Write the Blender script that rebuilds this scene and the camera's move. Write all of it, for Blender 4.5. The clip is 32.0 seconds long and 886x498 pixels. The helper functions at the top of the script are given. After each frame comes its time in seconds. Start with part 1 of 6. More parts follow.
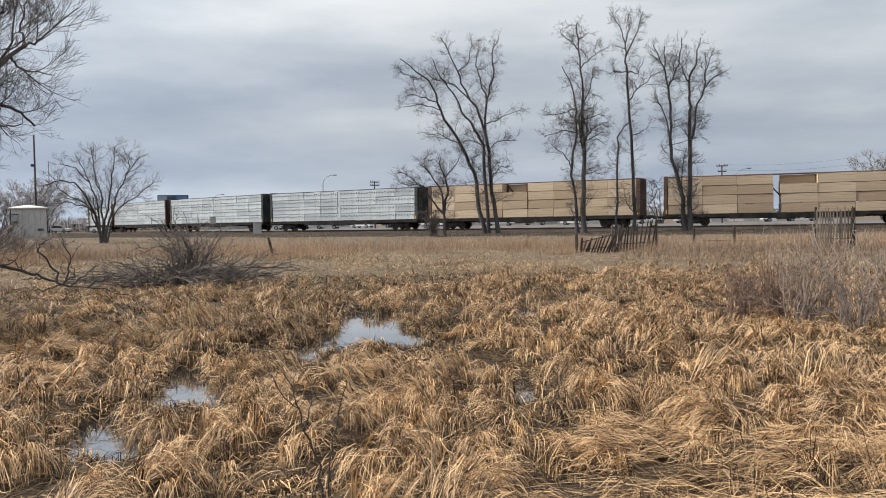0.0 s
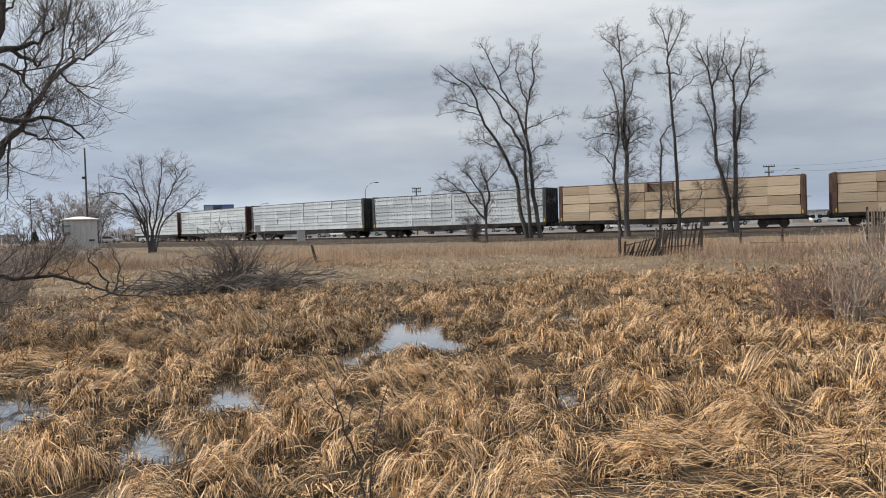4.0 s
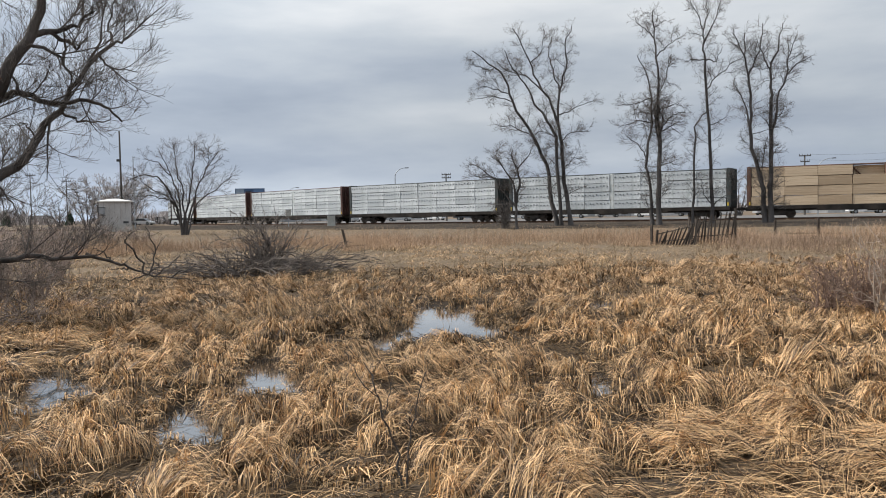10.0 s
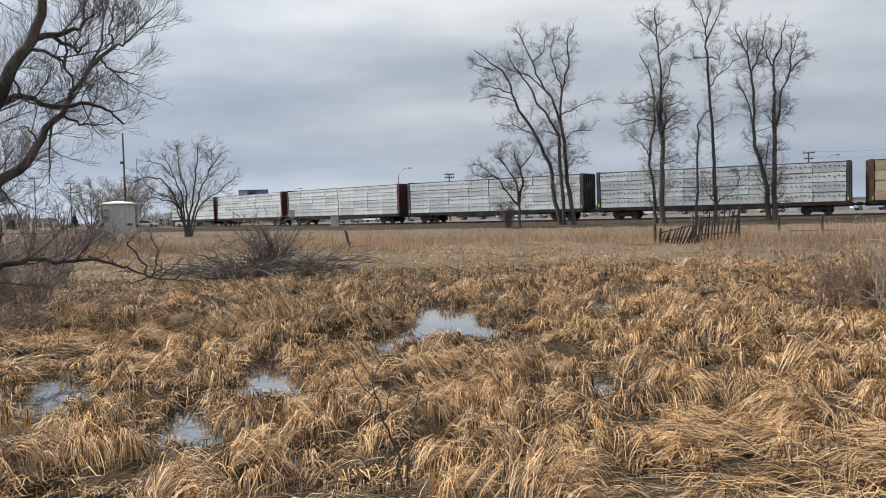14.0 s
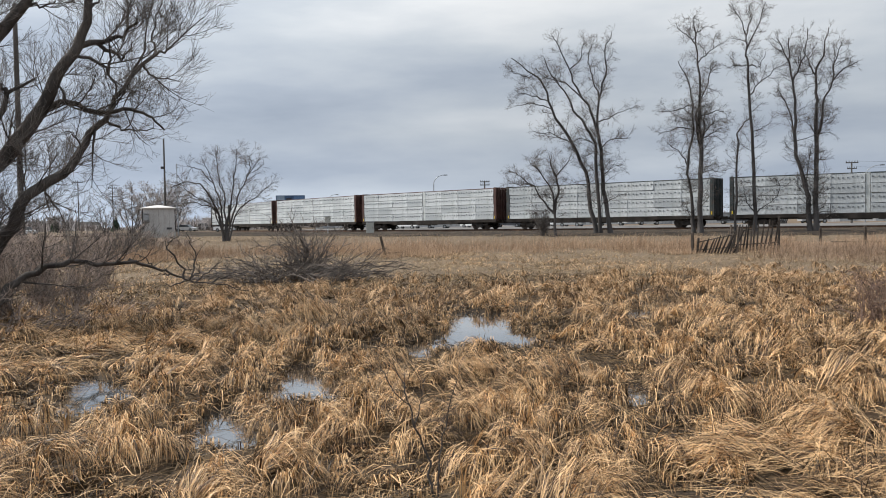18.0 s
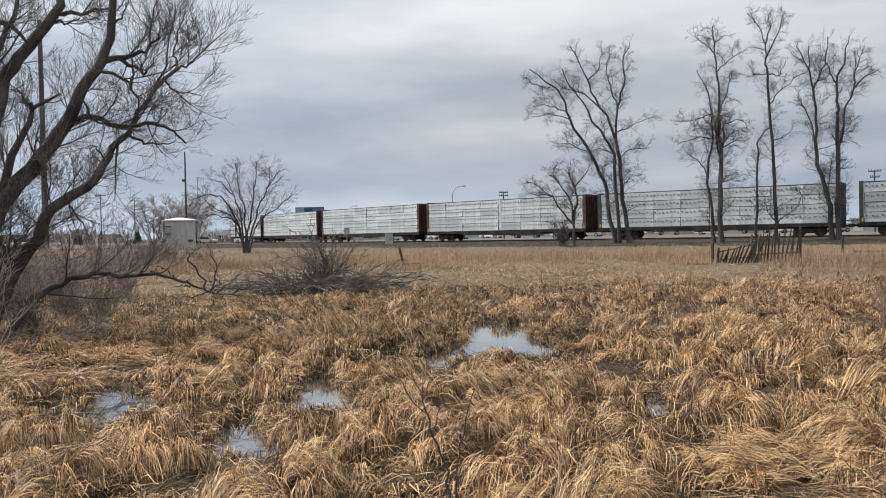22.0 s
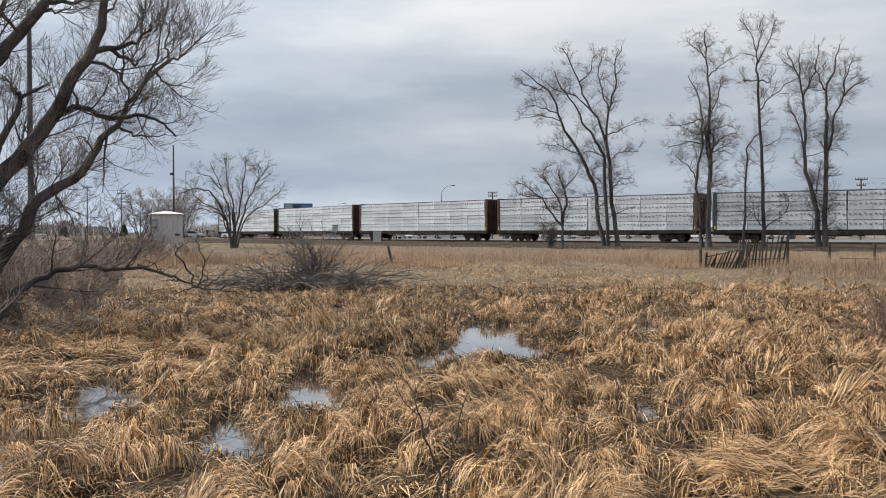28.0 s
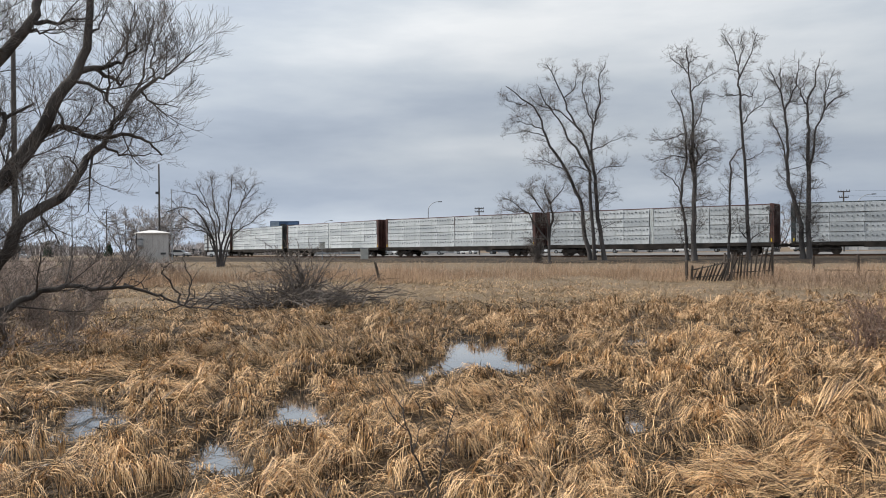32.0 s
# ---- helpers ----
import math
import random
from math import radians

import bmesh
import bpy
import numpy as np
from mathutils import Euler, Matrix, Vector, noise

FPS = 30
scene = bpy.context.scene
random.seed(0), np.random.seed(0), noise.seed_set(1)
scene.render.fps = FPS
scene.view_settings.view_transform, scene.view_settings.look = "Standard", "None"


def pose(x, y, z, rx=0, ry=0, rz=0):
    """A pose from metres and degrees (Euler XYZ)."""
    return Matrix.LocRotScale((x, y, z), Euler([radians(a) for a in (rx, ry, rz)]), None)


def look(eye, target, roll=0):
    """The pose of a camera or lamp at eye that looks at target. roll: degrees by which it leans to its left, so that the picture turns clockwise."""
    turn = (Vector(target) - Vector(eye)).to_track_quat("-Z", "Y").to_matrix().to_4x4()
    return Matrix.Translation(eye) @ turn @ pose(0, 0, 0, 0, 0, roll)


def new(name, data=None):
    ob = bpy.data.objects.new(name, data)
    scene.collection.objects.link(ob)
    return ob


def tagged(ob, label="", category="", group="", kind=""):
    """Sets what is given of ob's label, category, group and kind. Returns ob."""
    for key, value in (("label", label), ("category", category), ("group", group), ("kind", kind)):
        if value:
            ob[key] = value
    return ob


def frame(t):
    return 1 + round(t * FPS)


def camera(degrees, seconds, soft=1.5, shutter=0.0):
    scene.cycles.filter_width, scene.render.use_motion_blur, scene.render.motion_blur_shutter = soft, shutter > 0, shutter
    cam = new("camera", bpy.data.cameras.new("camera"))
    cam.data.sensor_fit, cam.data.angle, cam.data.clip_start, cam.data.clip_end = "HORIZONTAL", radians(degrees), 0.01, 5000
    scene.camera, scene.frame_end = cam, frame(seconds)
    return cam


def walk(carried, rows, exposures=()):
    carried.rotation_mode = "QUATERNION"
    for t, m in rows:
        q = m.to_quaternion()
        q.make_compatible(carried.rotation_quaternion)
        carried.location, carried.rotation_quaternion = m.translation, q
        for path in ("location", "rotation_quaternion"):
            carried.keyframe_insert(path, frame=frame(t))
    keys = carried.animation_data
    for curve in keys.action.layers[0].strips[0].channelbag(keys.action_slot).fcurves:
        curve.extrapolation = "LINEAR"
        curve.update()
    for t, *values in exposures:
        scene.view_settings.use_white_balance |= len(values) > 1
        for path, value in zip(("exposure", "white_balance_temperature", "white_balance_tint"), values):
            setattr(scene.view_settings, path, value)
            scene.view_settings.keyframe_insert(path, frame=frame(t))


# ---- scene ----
EYE = (0.0, 0.0, 1.9)


def held(yaw, pitch, roll, dx, dy, dz):
    """A hand-held pose: degrees to the left, upwards and of lean, and the sway of the hand in metres."""
    return pose(EYE[0] + dx, EYE[1] + dy, EYE[2] + dz, 90 + pitch, 0, yaw) @ pose(0, 0, 0, 0, 0, roll)


EXPOSURE = 0.15
cam = camera(57.18, 32.0, soft=1.0)
walk(cam, [
    (0.0, held(-4.999, -2.000, -1.000, 0.019, -0.000, 0.010)),
    (0.5, held(-5.189, -2.261, -0.887, -0.002, -0.022, -0.002)),
    (1.0, held(-4.972, -2.491, -0.856, -0.005, -0.019, -0.011)),
    (1.5, held(-4.408, -2.526, -0.962, -0.004, -0.016, -0.010)),
    (2.0, held(-3.678, -2.420, -1.233, 0.011, -0.004, -0.012)),
    (2.5, held(-2.939, -2.231, -1.508, 0.028, -0.018, -0.005)),
    (3.0, held(-2.393, -2.029, -1.734, 0.037, -0.028, -0.001)),
    (3.5, held(-2.092, -1.777, -1.818, 0.040, -0.021, -0.004)),
    (5.5, held(-1.749, -1.040, -1.574, 0.060, 0.001, 0.007)),
    (6.0, held(-1.433, -1.199, -1.415, 0.056, 0.007, 0.003)),
    (6.5, held(-1.210, -1.308, -1.286, 0.051, 0.003, 0.004)),
    (7.0, held(-1.129, -1.462, -1.327, 0.022, 0.008, 0.008)),
    (7.5, held(-1.165, -1.591, -1.463, -0.012, 0.015, 0.009)),
    (8.0, held(-1.127, -1.889, -1.559, -0.041, 0.013, -0.000)),
    (8.5, held(-0.996, -2.175, -1.498, -0.029, 0.006, -0.004)),
    (9.0, held(-0.677, -2.433, -1.329, -0.017, 0.004, -0.001)),
    (9.5, held(-0.315, -2.496, -1.165, -0.024, 0.016, -0.005)),
    (10.0, held(0.017, -2.438, -1.096, -0.028, 0.013, -0.005)),
    (10.5, held(0.255, -2.422, -1.163, -0.027, 0.005, -0.001)),
    (11.0, held(0.320, -2.441, -1.234, -0.021, 0.004, 0.004)),
    (11.5, held(0.277, -2.480, -1.414, -0.015, 0.012, -0.004)),
    (12.0, held(0.105, -2.485, -1.561, -0.014, 0.027, -0.002)),
    (12.5, held(0.017, -2.437, -1.714, -0.013, 0.032, 0.001)),
    (13.0, held(-0.000, -2.396, -1.784, -0.004, 0.031, 0.001)),
    (13.5, held(0.102, -2.413, -1.683, 0.010, 0.023, 0.008)),
    (14.0, held(0.292, -2.445, -1.510, 0.007, 0.021, 0.004)),
    (14.5, held(0.604, -2.430, -1.247, 0.002, 0.027, 0.004)),
    (16.5, held(2.152, -2.163, -0.819, 0.014, 0.032, 0.001)),
    (17.0, held(2.403, -2.149, -0.834, 0.014, 0.025, 0.004)),
    (17.5, held(2.618, -2.080, -0.859, 0.011, 0.029, -0.001)),
    (18.0, held(2.728, -1.892, -0.945, 0.014, 0.021, 0.001)),
    (18.5, held(2.823, -1.635, -0.952, 0.019, 0.011, 0.004)),
    (19.0, held(2.994, -1.419, -0.849, 0.015, 0.011, 0.004)),
    (19.5, held(3.283, -1.306, -0.728, 0.007, 0.007, 0.003)),
    (20.0, held(3.663, -1.299, -0.745, 0.005, -0.035, -0.003)),
    (20.5, held(3.942, -1.349, -0.877, 0.020, -0.043, -0.000)),
    (21.0, held(4.062, -1.315, -1.081, 0.033, -0.053, 0.003)),
    (21.5, held(4.040, -1.280, -1.206, 0.033, -0.046, 0.000)),
    (22.0, held(4.047, -1.093, -1.204, 0.030, -0.039, -0.001)),
    (22.5, held(4.219, -0.890, -1.102, 0.028, -0.028, 0.000)),
    (23.0, held(4.582, -0.730, -0.988, 0.017, -0.015, 0.003)),
    (23.5, held(4.992, -0.660, -0.809, 0.015, -0.009, 0.003)),
    (24.0, held(5.223, -0.718, -0.598, 0.007, -0.016, 0.006)),
    (24.5, held(5.161, -0.847, -0.378, -0.017, -0.006, 0.001)),
    (25.0, held(4.843, -0.968, -0.148, -0.040, 0.008, 0.003)),
    (25.5, held(4.468, -1.040, -0.062, -0.054, 0.022, 0.002)),
    (27.5, held(3.383, -1.146, -0.003, -0.041, 0.036, 0.002)),
    (28.0, held(3.186, -1.159, -0.042, -0.028, 0.035, 0.001)),
    (28.5, held(3.017, -1.155, -0.082, -0.022, 0.022, 0.004)),
    (29.0, held(2.893, -1.043, -0.088, -0.025, 0.022, 0.003)),
    (29.5, held(2.832, -0.856, -0.084, -0.028, 0.003, -0.004)),
    (30.0, held(2.793, -0.730, -0.091, -0.025, -0.014, -0.012)),
    (30.5, held(2.749, -0.583, -0.141, -0.027, -0.023, -0.010)),
    (31.0, held(2.669, -0.448, -0.286, -0.018, -0.037, -0.009)),
    (31.5, held(2.499, -0.290, -0.490, -0.021, -0.028, -0.009)),
    (32.0, held(2.277, -0.028, -0.654, -0.022, -0.012, -0.003)),
], exposures=[(0.0, EXPOSURE), (32.0, EXPOSURE)])

# ---- light: a bright overcast spring sky and a veiled sun ----
SUN_ELEVATION, SUN_AZIMUTH = 40.0, 282.0  # degrees; azimuth clockwise from the view's forward axis


def make_world():
    world = bpy.data.worlds.new("overcast_sky")
    scene.world = world
    world.use_nodes = True
    nt = world.node_tree
    nt.nodes.clear()
    N, L = nt.nodes.new, nt.links.new
    out, bg = N("ShaderNodeOutputWorld"), N("ShaderNodeBackground")
    coord = N("ShaderNodeTexCoord")
    sky = N("ShaderNodeTexSky")
    sky.sky_type, sky.sun_disc = "NISHITA", False
    sky.sun_elevation, sky.sun_rotation = radians(SUN_ELEVATION), radians(SUN_AZIMUTH)
    blue = N("ShaderNodeVectorMath")
    blue.operation = "SCALE"
    blue.inputs["Scale"].default_value = 0.085
    L(sky.outputs["Color"], blue.inputs[0])
    sep = N("ShaderNodeSeparateXYZ")
    L(coord.outputs["Generated"], sep.inputs[0])
    def cloud(scale, detail, offset, stretch):
        m = N("ShaderNodeMapping")
        m.inputs["Location"].default_value = offset
        m.inputs["Scale"].default_value = stretch
        n = N("ShaderNodeTexNoise")
        n.inputs["Scale"].default_value, n.inputs["Detail"].default_value = scale, detail
        n.inputs["Roughness"].default_value = 0.52
        L(coord.outputs["Generated"], m.inputs["Vector"])
        L(m.outputs[0], n.inputs["Vector"])
        return n

    def ramp(src, stops):
        r = N("ShaderNodeValToRGB")
        el = r.color_ramp.elements
        el[0].position, el[0].color = stops[0][0], (*stops[0][1], 1)
        el[1].position, el[1].color = stops[-1][0], (*stops[-1][1], 1)
        for p, c in stops[1:-1]:
            e = el.new(p)
            e.color = (*c, 1)
        L(src, r.inputs[0])
        return r

    big = cloud(1.7, 8, CLOUD_OFFSET, (1.0, 1.0, 4.4))
    tone = ramp(big.outputs["Fac"], [(0.33, (0.32, 0.37, 0.45)), (0.43, (0.40, 0.45, 0.525)), (0.53, (0.50, 0.545, 0.60)), (0.68, (0.68, 0.705, 0.735))])
    gaps = cloud(2.4, 7, (3.7, 9.1, 0), (0.8, 0.8, 3.4))
    cover = ramp(gaps.outputs["Fac"], [(0.30, (0.55, 0.55, 0.55)), (0.46, (1, 1, 1))])
    # overhead the deck is brighter than towards the horizon
    zen = ramp(sep.outputs["Z"], [(0.0, (1.02, 1.06, 1.11)), (0.05, (0.88, 0.90, 0.93)), (0.11, (0.86, 0.87, 0.88)), (0.2, (0.96, 0.965, 0.965)), (0.28, (1.14, 1.13, 1.11)), (0.45, (1.36, 1.35, 1.33)), (1.0, (1.75, 1.73, 1.69))])
    mul = N("ShaderNodeMix")
    mul.data_type, mul.blend_type = "RGBA", "MULTIPLY"
    mul.inputs["Factor"].default_value = 1.0
    L(tone.outputs[0], mul.inputs[6])
    L(zen.outputs[0], mul.inputs[7])
    # the cloud is thinner on the side of the sun
    span = N("ShaderNodeMapRange")
    span.inputs["From Min"].default_value, span.inputs["From Max"].default_value = -0.5, 0.05
    span.inputs["To Min"].default_value, span.inputs["To Max"].default_value = 1.3, 1.0
    L(sep.outputs["X"], span.inputs["Value"])
    thin = N("ShaderNodeVectorMath")
    thin.operation = "SCALE"
    L(mul.outputs[2], thin.inputs[0])
    L(span.outputs[0], thin.inputs["Scale"])
    mix = N("ShaderNodeMix")
    mix.data_type = "RGBA"
    L(cover.outputs[0], mix.inputs["Factor"])
    L(blue.outputs[0], mix.inputs[6])
    L(thin.outputs[0], mix.inputs[7])
    L(mix.outputs[2], bg.inputs["Color"])
    bg.inputs["Strength"].default_value = 1.0
    L(bg.outputs[0], out.inputs["Surface"])


CLOUD_OFFSET = (5.3, 1.7, 0.8)
make_world()
sun = new("sun", bpy.data.lights.new("sun", "SUN"))
sun.data.energy, sun.data.angle, sun.data.color = 4.5, radians(5), (1.0, 0.95, 0.88)
_e, _a = radians(SUN_ELEVATION), radians(SUN_AZIMUTH)
sun.matrix_world = look((100 * math.sin(_a) * math.cos(_e), 100 * math.cos(_a) * math.cos(_e), 100 * math.sin(_e)), (0, 0, 0))


# ---- materials ----
def material(name, low, high, scale=3.0, fine=40.0, rough=0.85, metal=0.0, bump=0.25, spread=0.0, per="", through_light=0.0, stretch=(1, 1, 1), specular=0.3, stain=None, stain_amount=0.5):
    """A two-scale material: low to high by a broad noise, grain by a fine one. per: 'island' or 'object' varies the value
    of each piece by spread. through_light: the share of light that passes the leaf or blade. stain: a second colour in patches."""
    m = bpy.data.materials.new(name)
    m.use_nodes = True
    nt = m.node_tree
    nt.nodes.clear()
    N, L = nt.nodes.new, nt.links.new
    out, bsdf = N("ShaderNodeOutputMaterial"), N("ShaderNodeBsdfPrincipled")
    coord, mapping = N("ShaderNodeTexCoord"), N("ShaderNodeMapping")
    mapping.inputs["Scale"].default_value = stretch
    L(coord.outputs["Object"], mapping.inputs["Vector"])

    def noise_tex(s, detail):
        n = N("ShaderNodeTexNoise")
        n.inputs["Scale"].default_value, n.inputs["Detail"].default_value = s, detail
        L(mapping.outputs[0], n.inputs["Vector"])
        return n

    broad, grain = noise_tex(scale, 4), noise_tex(fine, 3)
    ramp = N("ShaderNodeValToRGB")
    ramp.color_ramp.elements[0].position, ramp.color_ramp.elements[1].position = 0.3, 0.7
    ramp.color_ramp.elements[0].color, ramp.color_ramp.elements[1].color = (*low, 1), (*high, 1)
    if per:
        info = N("ShaderNodeNewGeometry") if per == "island" else N("ShaderNodeObjectInfo")
        add = N("ShaderNodeMath")
        add.operation = "MULTIPLY_ADD"
        L(info.outputs["Random Per Island" if per == "island" else "Random"], add.inputs[0])
        add.inputs[1].default_value = spread
        off = N("ShaderNodeMath")
        off.operation = "SUBTRACT"
        L(broad.outputs["Fac"], off.inputs[0])
        off.inputs[1].default_value = spread / 2
        L(off.outputs[0], add.inputs[2])
        L(add.outputs[0], ramp.inputs[0])
    else:
        L(broad.outputs["Fac"], ramp.inputs[0])
    color = ramp.outputs[0]
    if stain:
        patches = noise_tex(scale * 2.3, 6)
        edge = N("ShaderNodeMapRange")
        edge.inputs["From Min"].default_value, edge.inputs["From Max"].default_value = 0.52, 0.68
        edge.inputs["To Max"].default_value = stain_amount
        L(patches.outputs["Fac"], edge.inputs["Value"])
        mx = N("ShaderNodeMix")
        mx.data_type = "RGBA"
        L(edge.outputs[0], mx.inputs["Factor"])
        L(color, mx.inputs[6])
        mx.inputs[7].default_value = (*stain, 1)
        color = mx.outputs[2]
    g = N("ShaderNodeMapRange")
    g.inputs["To Min"].default_value, g.inputs["To Max"].default_value = 0.72, 1.25
    L(grain.outputs["Fac"], g.inputs["Value"])
    mul = N("ShaderNodeVectorMath")
    mul.operation = "SCALE"
    L(color, mul.inputs[0])
    L(g.outputs[0], mul.inputs["Scale"])
    L(mul.outputs[0], bsdf.inputs["Base Color"])
    bsdf.inputs["Roughness"].default_value, bsdf.inputs["Metallic"].default_value = rough, metal
    bsdf.inputs["Specular IOR Level"].default_value = specular
    if bump:
        b = N("ShaderNodeBump")
        b.inputs["Strength"].default_value, b.inputs["Distance"].default_value = bump, 0.02
        L(grain.outputs["Fac"], b.inputs["Height"])
        L(b.outputs[0], bsdf.inputs["Normal"])
    shader = bsdf.outputs[0]
    if through_light:
        tr, mixer = N("ShaderNodeBsdfTranslucent"), N("ShaderNodeMixShader")
        L(mul.outputs[0], tr.inputs["Color"])
        mixer.inputs[0].default_value = through_light
        L(shader, mixer.inputs[1])
        L(tr.outputs[0], mixer.inputs[2])
        shader = mixer.outputs[0]
    L(shader, out.inputs["Surface"])
    return m


SEDGE = material("dry_sedge", (0.036, 0.018, 0.007), (0.83, 0.54, 0.28), scale=2.2, fine=9, rough=0.5, bump=0, spread=0.8, per="island", through_light=0.12, specular=0.35)
SEDGE_DULL = material("weathered_sedge", (0.15, 0.105, 0.062), (0.44, 0.33, 0.205), scale=0.4, fine=9, rough=0.75, bump=0, spread=0.4, per="island", through_light=0.2)
SEDGE_BROWN = material("brown_sedge", (0.07, 0.038, 0.018), (0.69, 0.46, 0.255), scale=0.9, fine=9, rough=0.65, bump=0, spread=0.6, per="island", through_light=0.12, specular=0.3)
# dead litter, its colour darkened to paint the shade under the tussock lips
SHADE_LITTER = material("sedge_litter_gap_shade", (0.022, 0.013, 0.0065), (0.19, 0.122, 0.058), scale=2.0, fine=9, rough=0.8, bump=0, spread=0.8, per="island")
REED = material("dry_reed", (0.19, 0.124, 0.08), (0.54, 0.375, 0.245), scale=0.12, fine=6, rough=0.75, bump=0, spread=0.5, per="island", through_light=0.2)
BROWN_REED = material("dull_brown_reed", (0.12, 0.08, 0.056), (0.40, 0.285, 0.20), scale=0.2, fine=6, rough=0.8, bump=0, spread=0.5, per="island", through_light=0.2)
BRUSH_TWIG = material("grey_brown_twigs", (0.09, 0.071, 0.06), (0.39, 0.31, 0.265), scale=0.5, fine=12, rough=0.85, bump=0, spread=0.9, per="island")
# distance haze is painted into this colour: far twigs paler and greyer
HAZE_TWIG = material("far_twigs_haze_grey", (0.19, 0.17, 0.162), (0.44, 0.40, 0.385), scale=0.3, fine=8, rough=0.9, bump=0, spread=0.6, per="island")
PALE_TWIG = material("pale_dry_twigs", (0.15, 0.115, 0.088), (0.45, 0.37, 0.30), scale=0.6, fine=12, rough=0.8, bump=0, spread=0.6, per="island")
BARK = material("grey_brown_bark", (0.036, 0.033, 0.032), (0.10, 0.091, 0.087), scale=2.2, fine=26, rough=0.9, bump=0.7, stretch=(1, 1, 0.3))
BARK_DARK = material("dark_fissured_willow_bark", (0.034, 0.030, 0.028), (0.115, 0.101, 0.092), scale=3.0, fine=34, rough=0.9, bump=0.9, stretch=(1, 1, 0.35))
TWIG = material("dark_fine_twigs", (0.075, 0.066, 0.061), (0.195, 0.172, 0.157), scale=0.8, fine=15, rough=0.9, bump=0, spread=0.4, per="island")
DEADWOOD = material("weathered_dead_wood", (0.05, 0.042, 0.038), (0.20, 0.17, 0.15), scale=2.0, fine=30, rough=0.9, bump=0.4, spread=0.5, per="island")
GREY_WOOD = material("weathered_grey_pickets", (0.035, 0.03, 0.026), (0.115, 0.094, 0.078), scale=2.0, fine=30, rough=0.9, bump=0.5, stretch=(1, 1, 0.25), spread=0.5, per="object")
BALLAST = material("crushed_stone_ballast", (0.05, 0.045, 0.043), (0.15, 0.134, 0.125), scale=0.7, fine=18, rough=1.0, bump=1.0, specular=0.05, stain=(0.12, 0.08, 0.05), stain_amount=0.5)
RAIL = material("rusty_rail_steel", (0.05, 0.03, 0.022), (0.14, 0.08, 0.05), scale=0.9, fine=20, rough=0.6, metal=0.5, bump=0.2)
TIE = material("creosoted_timber", (0.03, 0.024, 0.02), (0.09, 0.07, 0.055), scale=2, fine=25, rough=0.9, per="island", spread=0.4)
WRAP = material("white_lumber_wrap", (0.355, 0.382, 0.40), (0.535, 0.565, 0.58), scale=0.8, fine=7, rough=0.5, bump=0.7, spread=0.35, per="object", stain=(0.30, 0.33, 0.33), stain_amount=0.6, stretch=(1.6, 1, 0.6))
PRINT = material("printed_mark", (0.06, 0.072, 0.082), (0.155, 0.172, 0.187), scale=2, fine=10, rough=0.6, bump=0)
LUMBER = material("tan_lumber_wrap", (0.36, 0.27, 0.18), (0.56, 0.44, 0.31), scale=0.7, fine=9, rough=0.65, bump=0.3, spread=0.45, per="object", stain=(0.30, 0.20, 0.11), stain_amount=0.55, stretch=(0.35, 1, 9.0))
CAR_GREEN = material("dark_green_black_car_steel", (0.02, 0.027, 0.028), (0.06, 0.07, 0.07), scale=0.9, fine=14, rough=0.6, bump=0.2, stain=(0.09, 0.06, 0.045), stain_amount=0.5)
CAR_MAROON = material("maroon_brown_car_steel", (0.042, 0.019, 0.017), (0.09, 0.045, 0.039), scale=0.9, fine=14, rough=0.6, bump=0.2, stain=(0.10, 0.06, 0.045), stain_amount=0.5)
CAR_BROWN = material("oxide_brown_car_steel", (0.075, 0.04, 0.03), (0.15, 0.085, 0.06), scale=0.9, fine=14, rough=0.65, bump=0.2, stain=(0.06, 0.045, 0.04), stain_amount=0.5)
CAR_POST = material("pale_grey_centre_post", (0.34, 0.37, 0.37), (0.50, 0.53, 0.53), scale=0.9, fine=14, rough=0.6, bump=0.15, stain=(0.22, 0.19, 0.16), stain_amount=0.5)
UNDERFRAME = material("grimy_dark_underframe_steel", (0.012, 0.0115, 0.011), (0.042, 0.036, 0.032), scale=1.2, fine=16, rough=0.85, bump=0.2, specular=0.1)
TRUCK = material("grimy_black_truck_castings", (0.018, 0.016, 0.015), (0.055, 0.048, 0.042), scale=2, fine=18, rough=0.8, bump=0.3)
WHEEL = material("worn_wheel_steel", (0.04, 0.034, 0.03), (0.11, 0.09, 0.075), scale=2, fine=18, rough=0.55, metal=0.6, bump=0.1)
YELLOW = material("yellow_reflector", (0.5, 0.36, 0.04), (0.65, 0.48, 0.06), rough=0.5, bump=0)
SHED_WALL = material("pale_grey_painted_steel", (0.36, 0.35, 0.34), (0.46, 0.45, 0.44), scale=1.2, fine=12, rough=0.6, bump=0.12, stain=(0.30, 0.26, 0.23), stain_amount=0.4, stretch=(1, 1, 0.4))
SHED_ROOF = material("off_white_roof_paint", (0.62, 0.60, 0.57), (0.74, 0.72, 0.69), scale=1.5, fine=12, rough=0.6, bump=0.1, stain=(0.45, 0.38, 0.32), stain_amount=0.35)
DARK_METAL = material("dark_grey_metal", (0.04, 0.042, 0.045), (0.10, 0.10, 0.105), scale=2, fine=15, rough=0.6, metal=0.3, bump=0.1)
GALV = material("galvanised_steel", (0.22, 0.235, 0.25), (0.36, 0.375, 0.39), scale=2, fine=15, rough=0.5, metal=0.5, bump=0.1)
POLE_WOOD = material("weathered_pole_wood", (0.05, 0.045, 0.042), (0.12, 0.11, 0.10), scale=1.5, fine=22, rough=0.9, bump=0.4, stretch=(1, 1, 0.2))
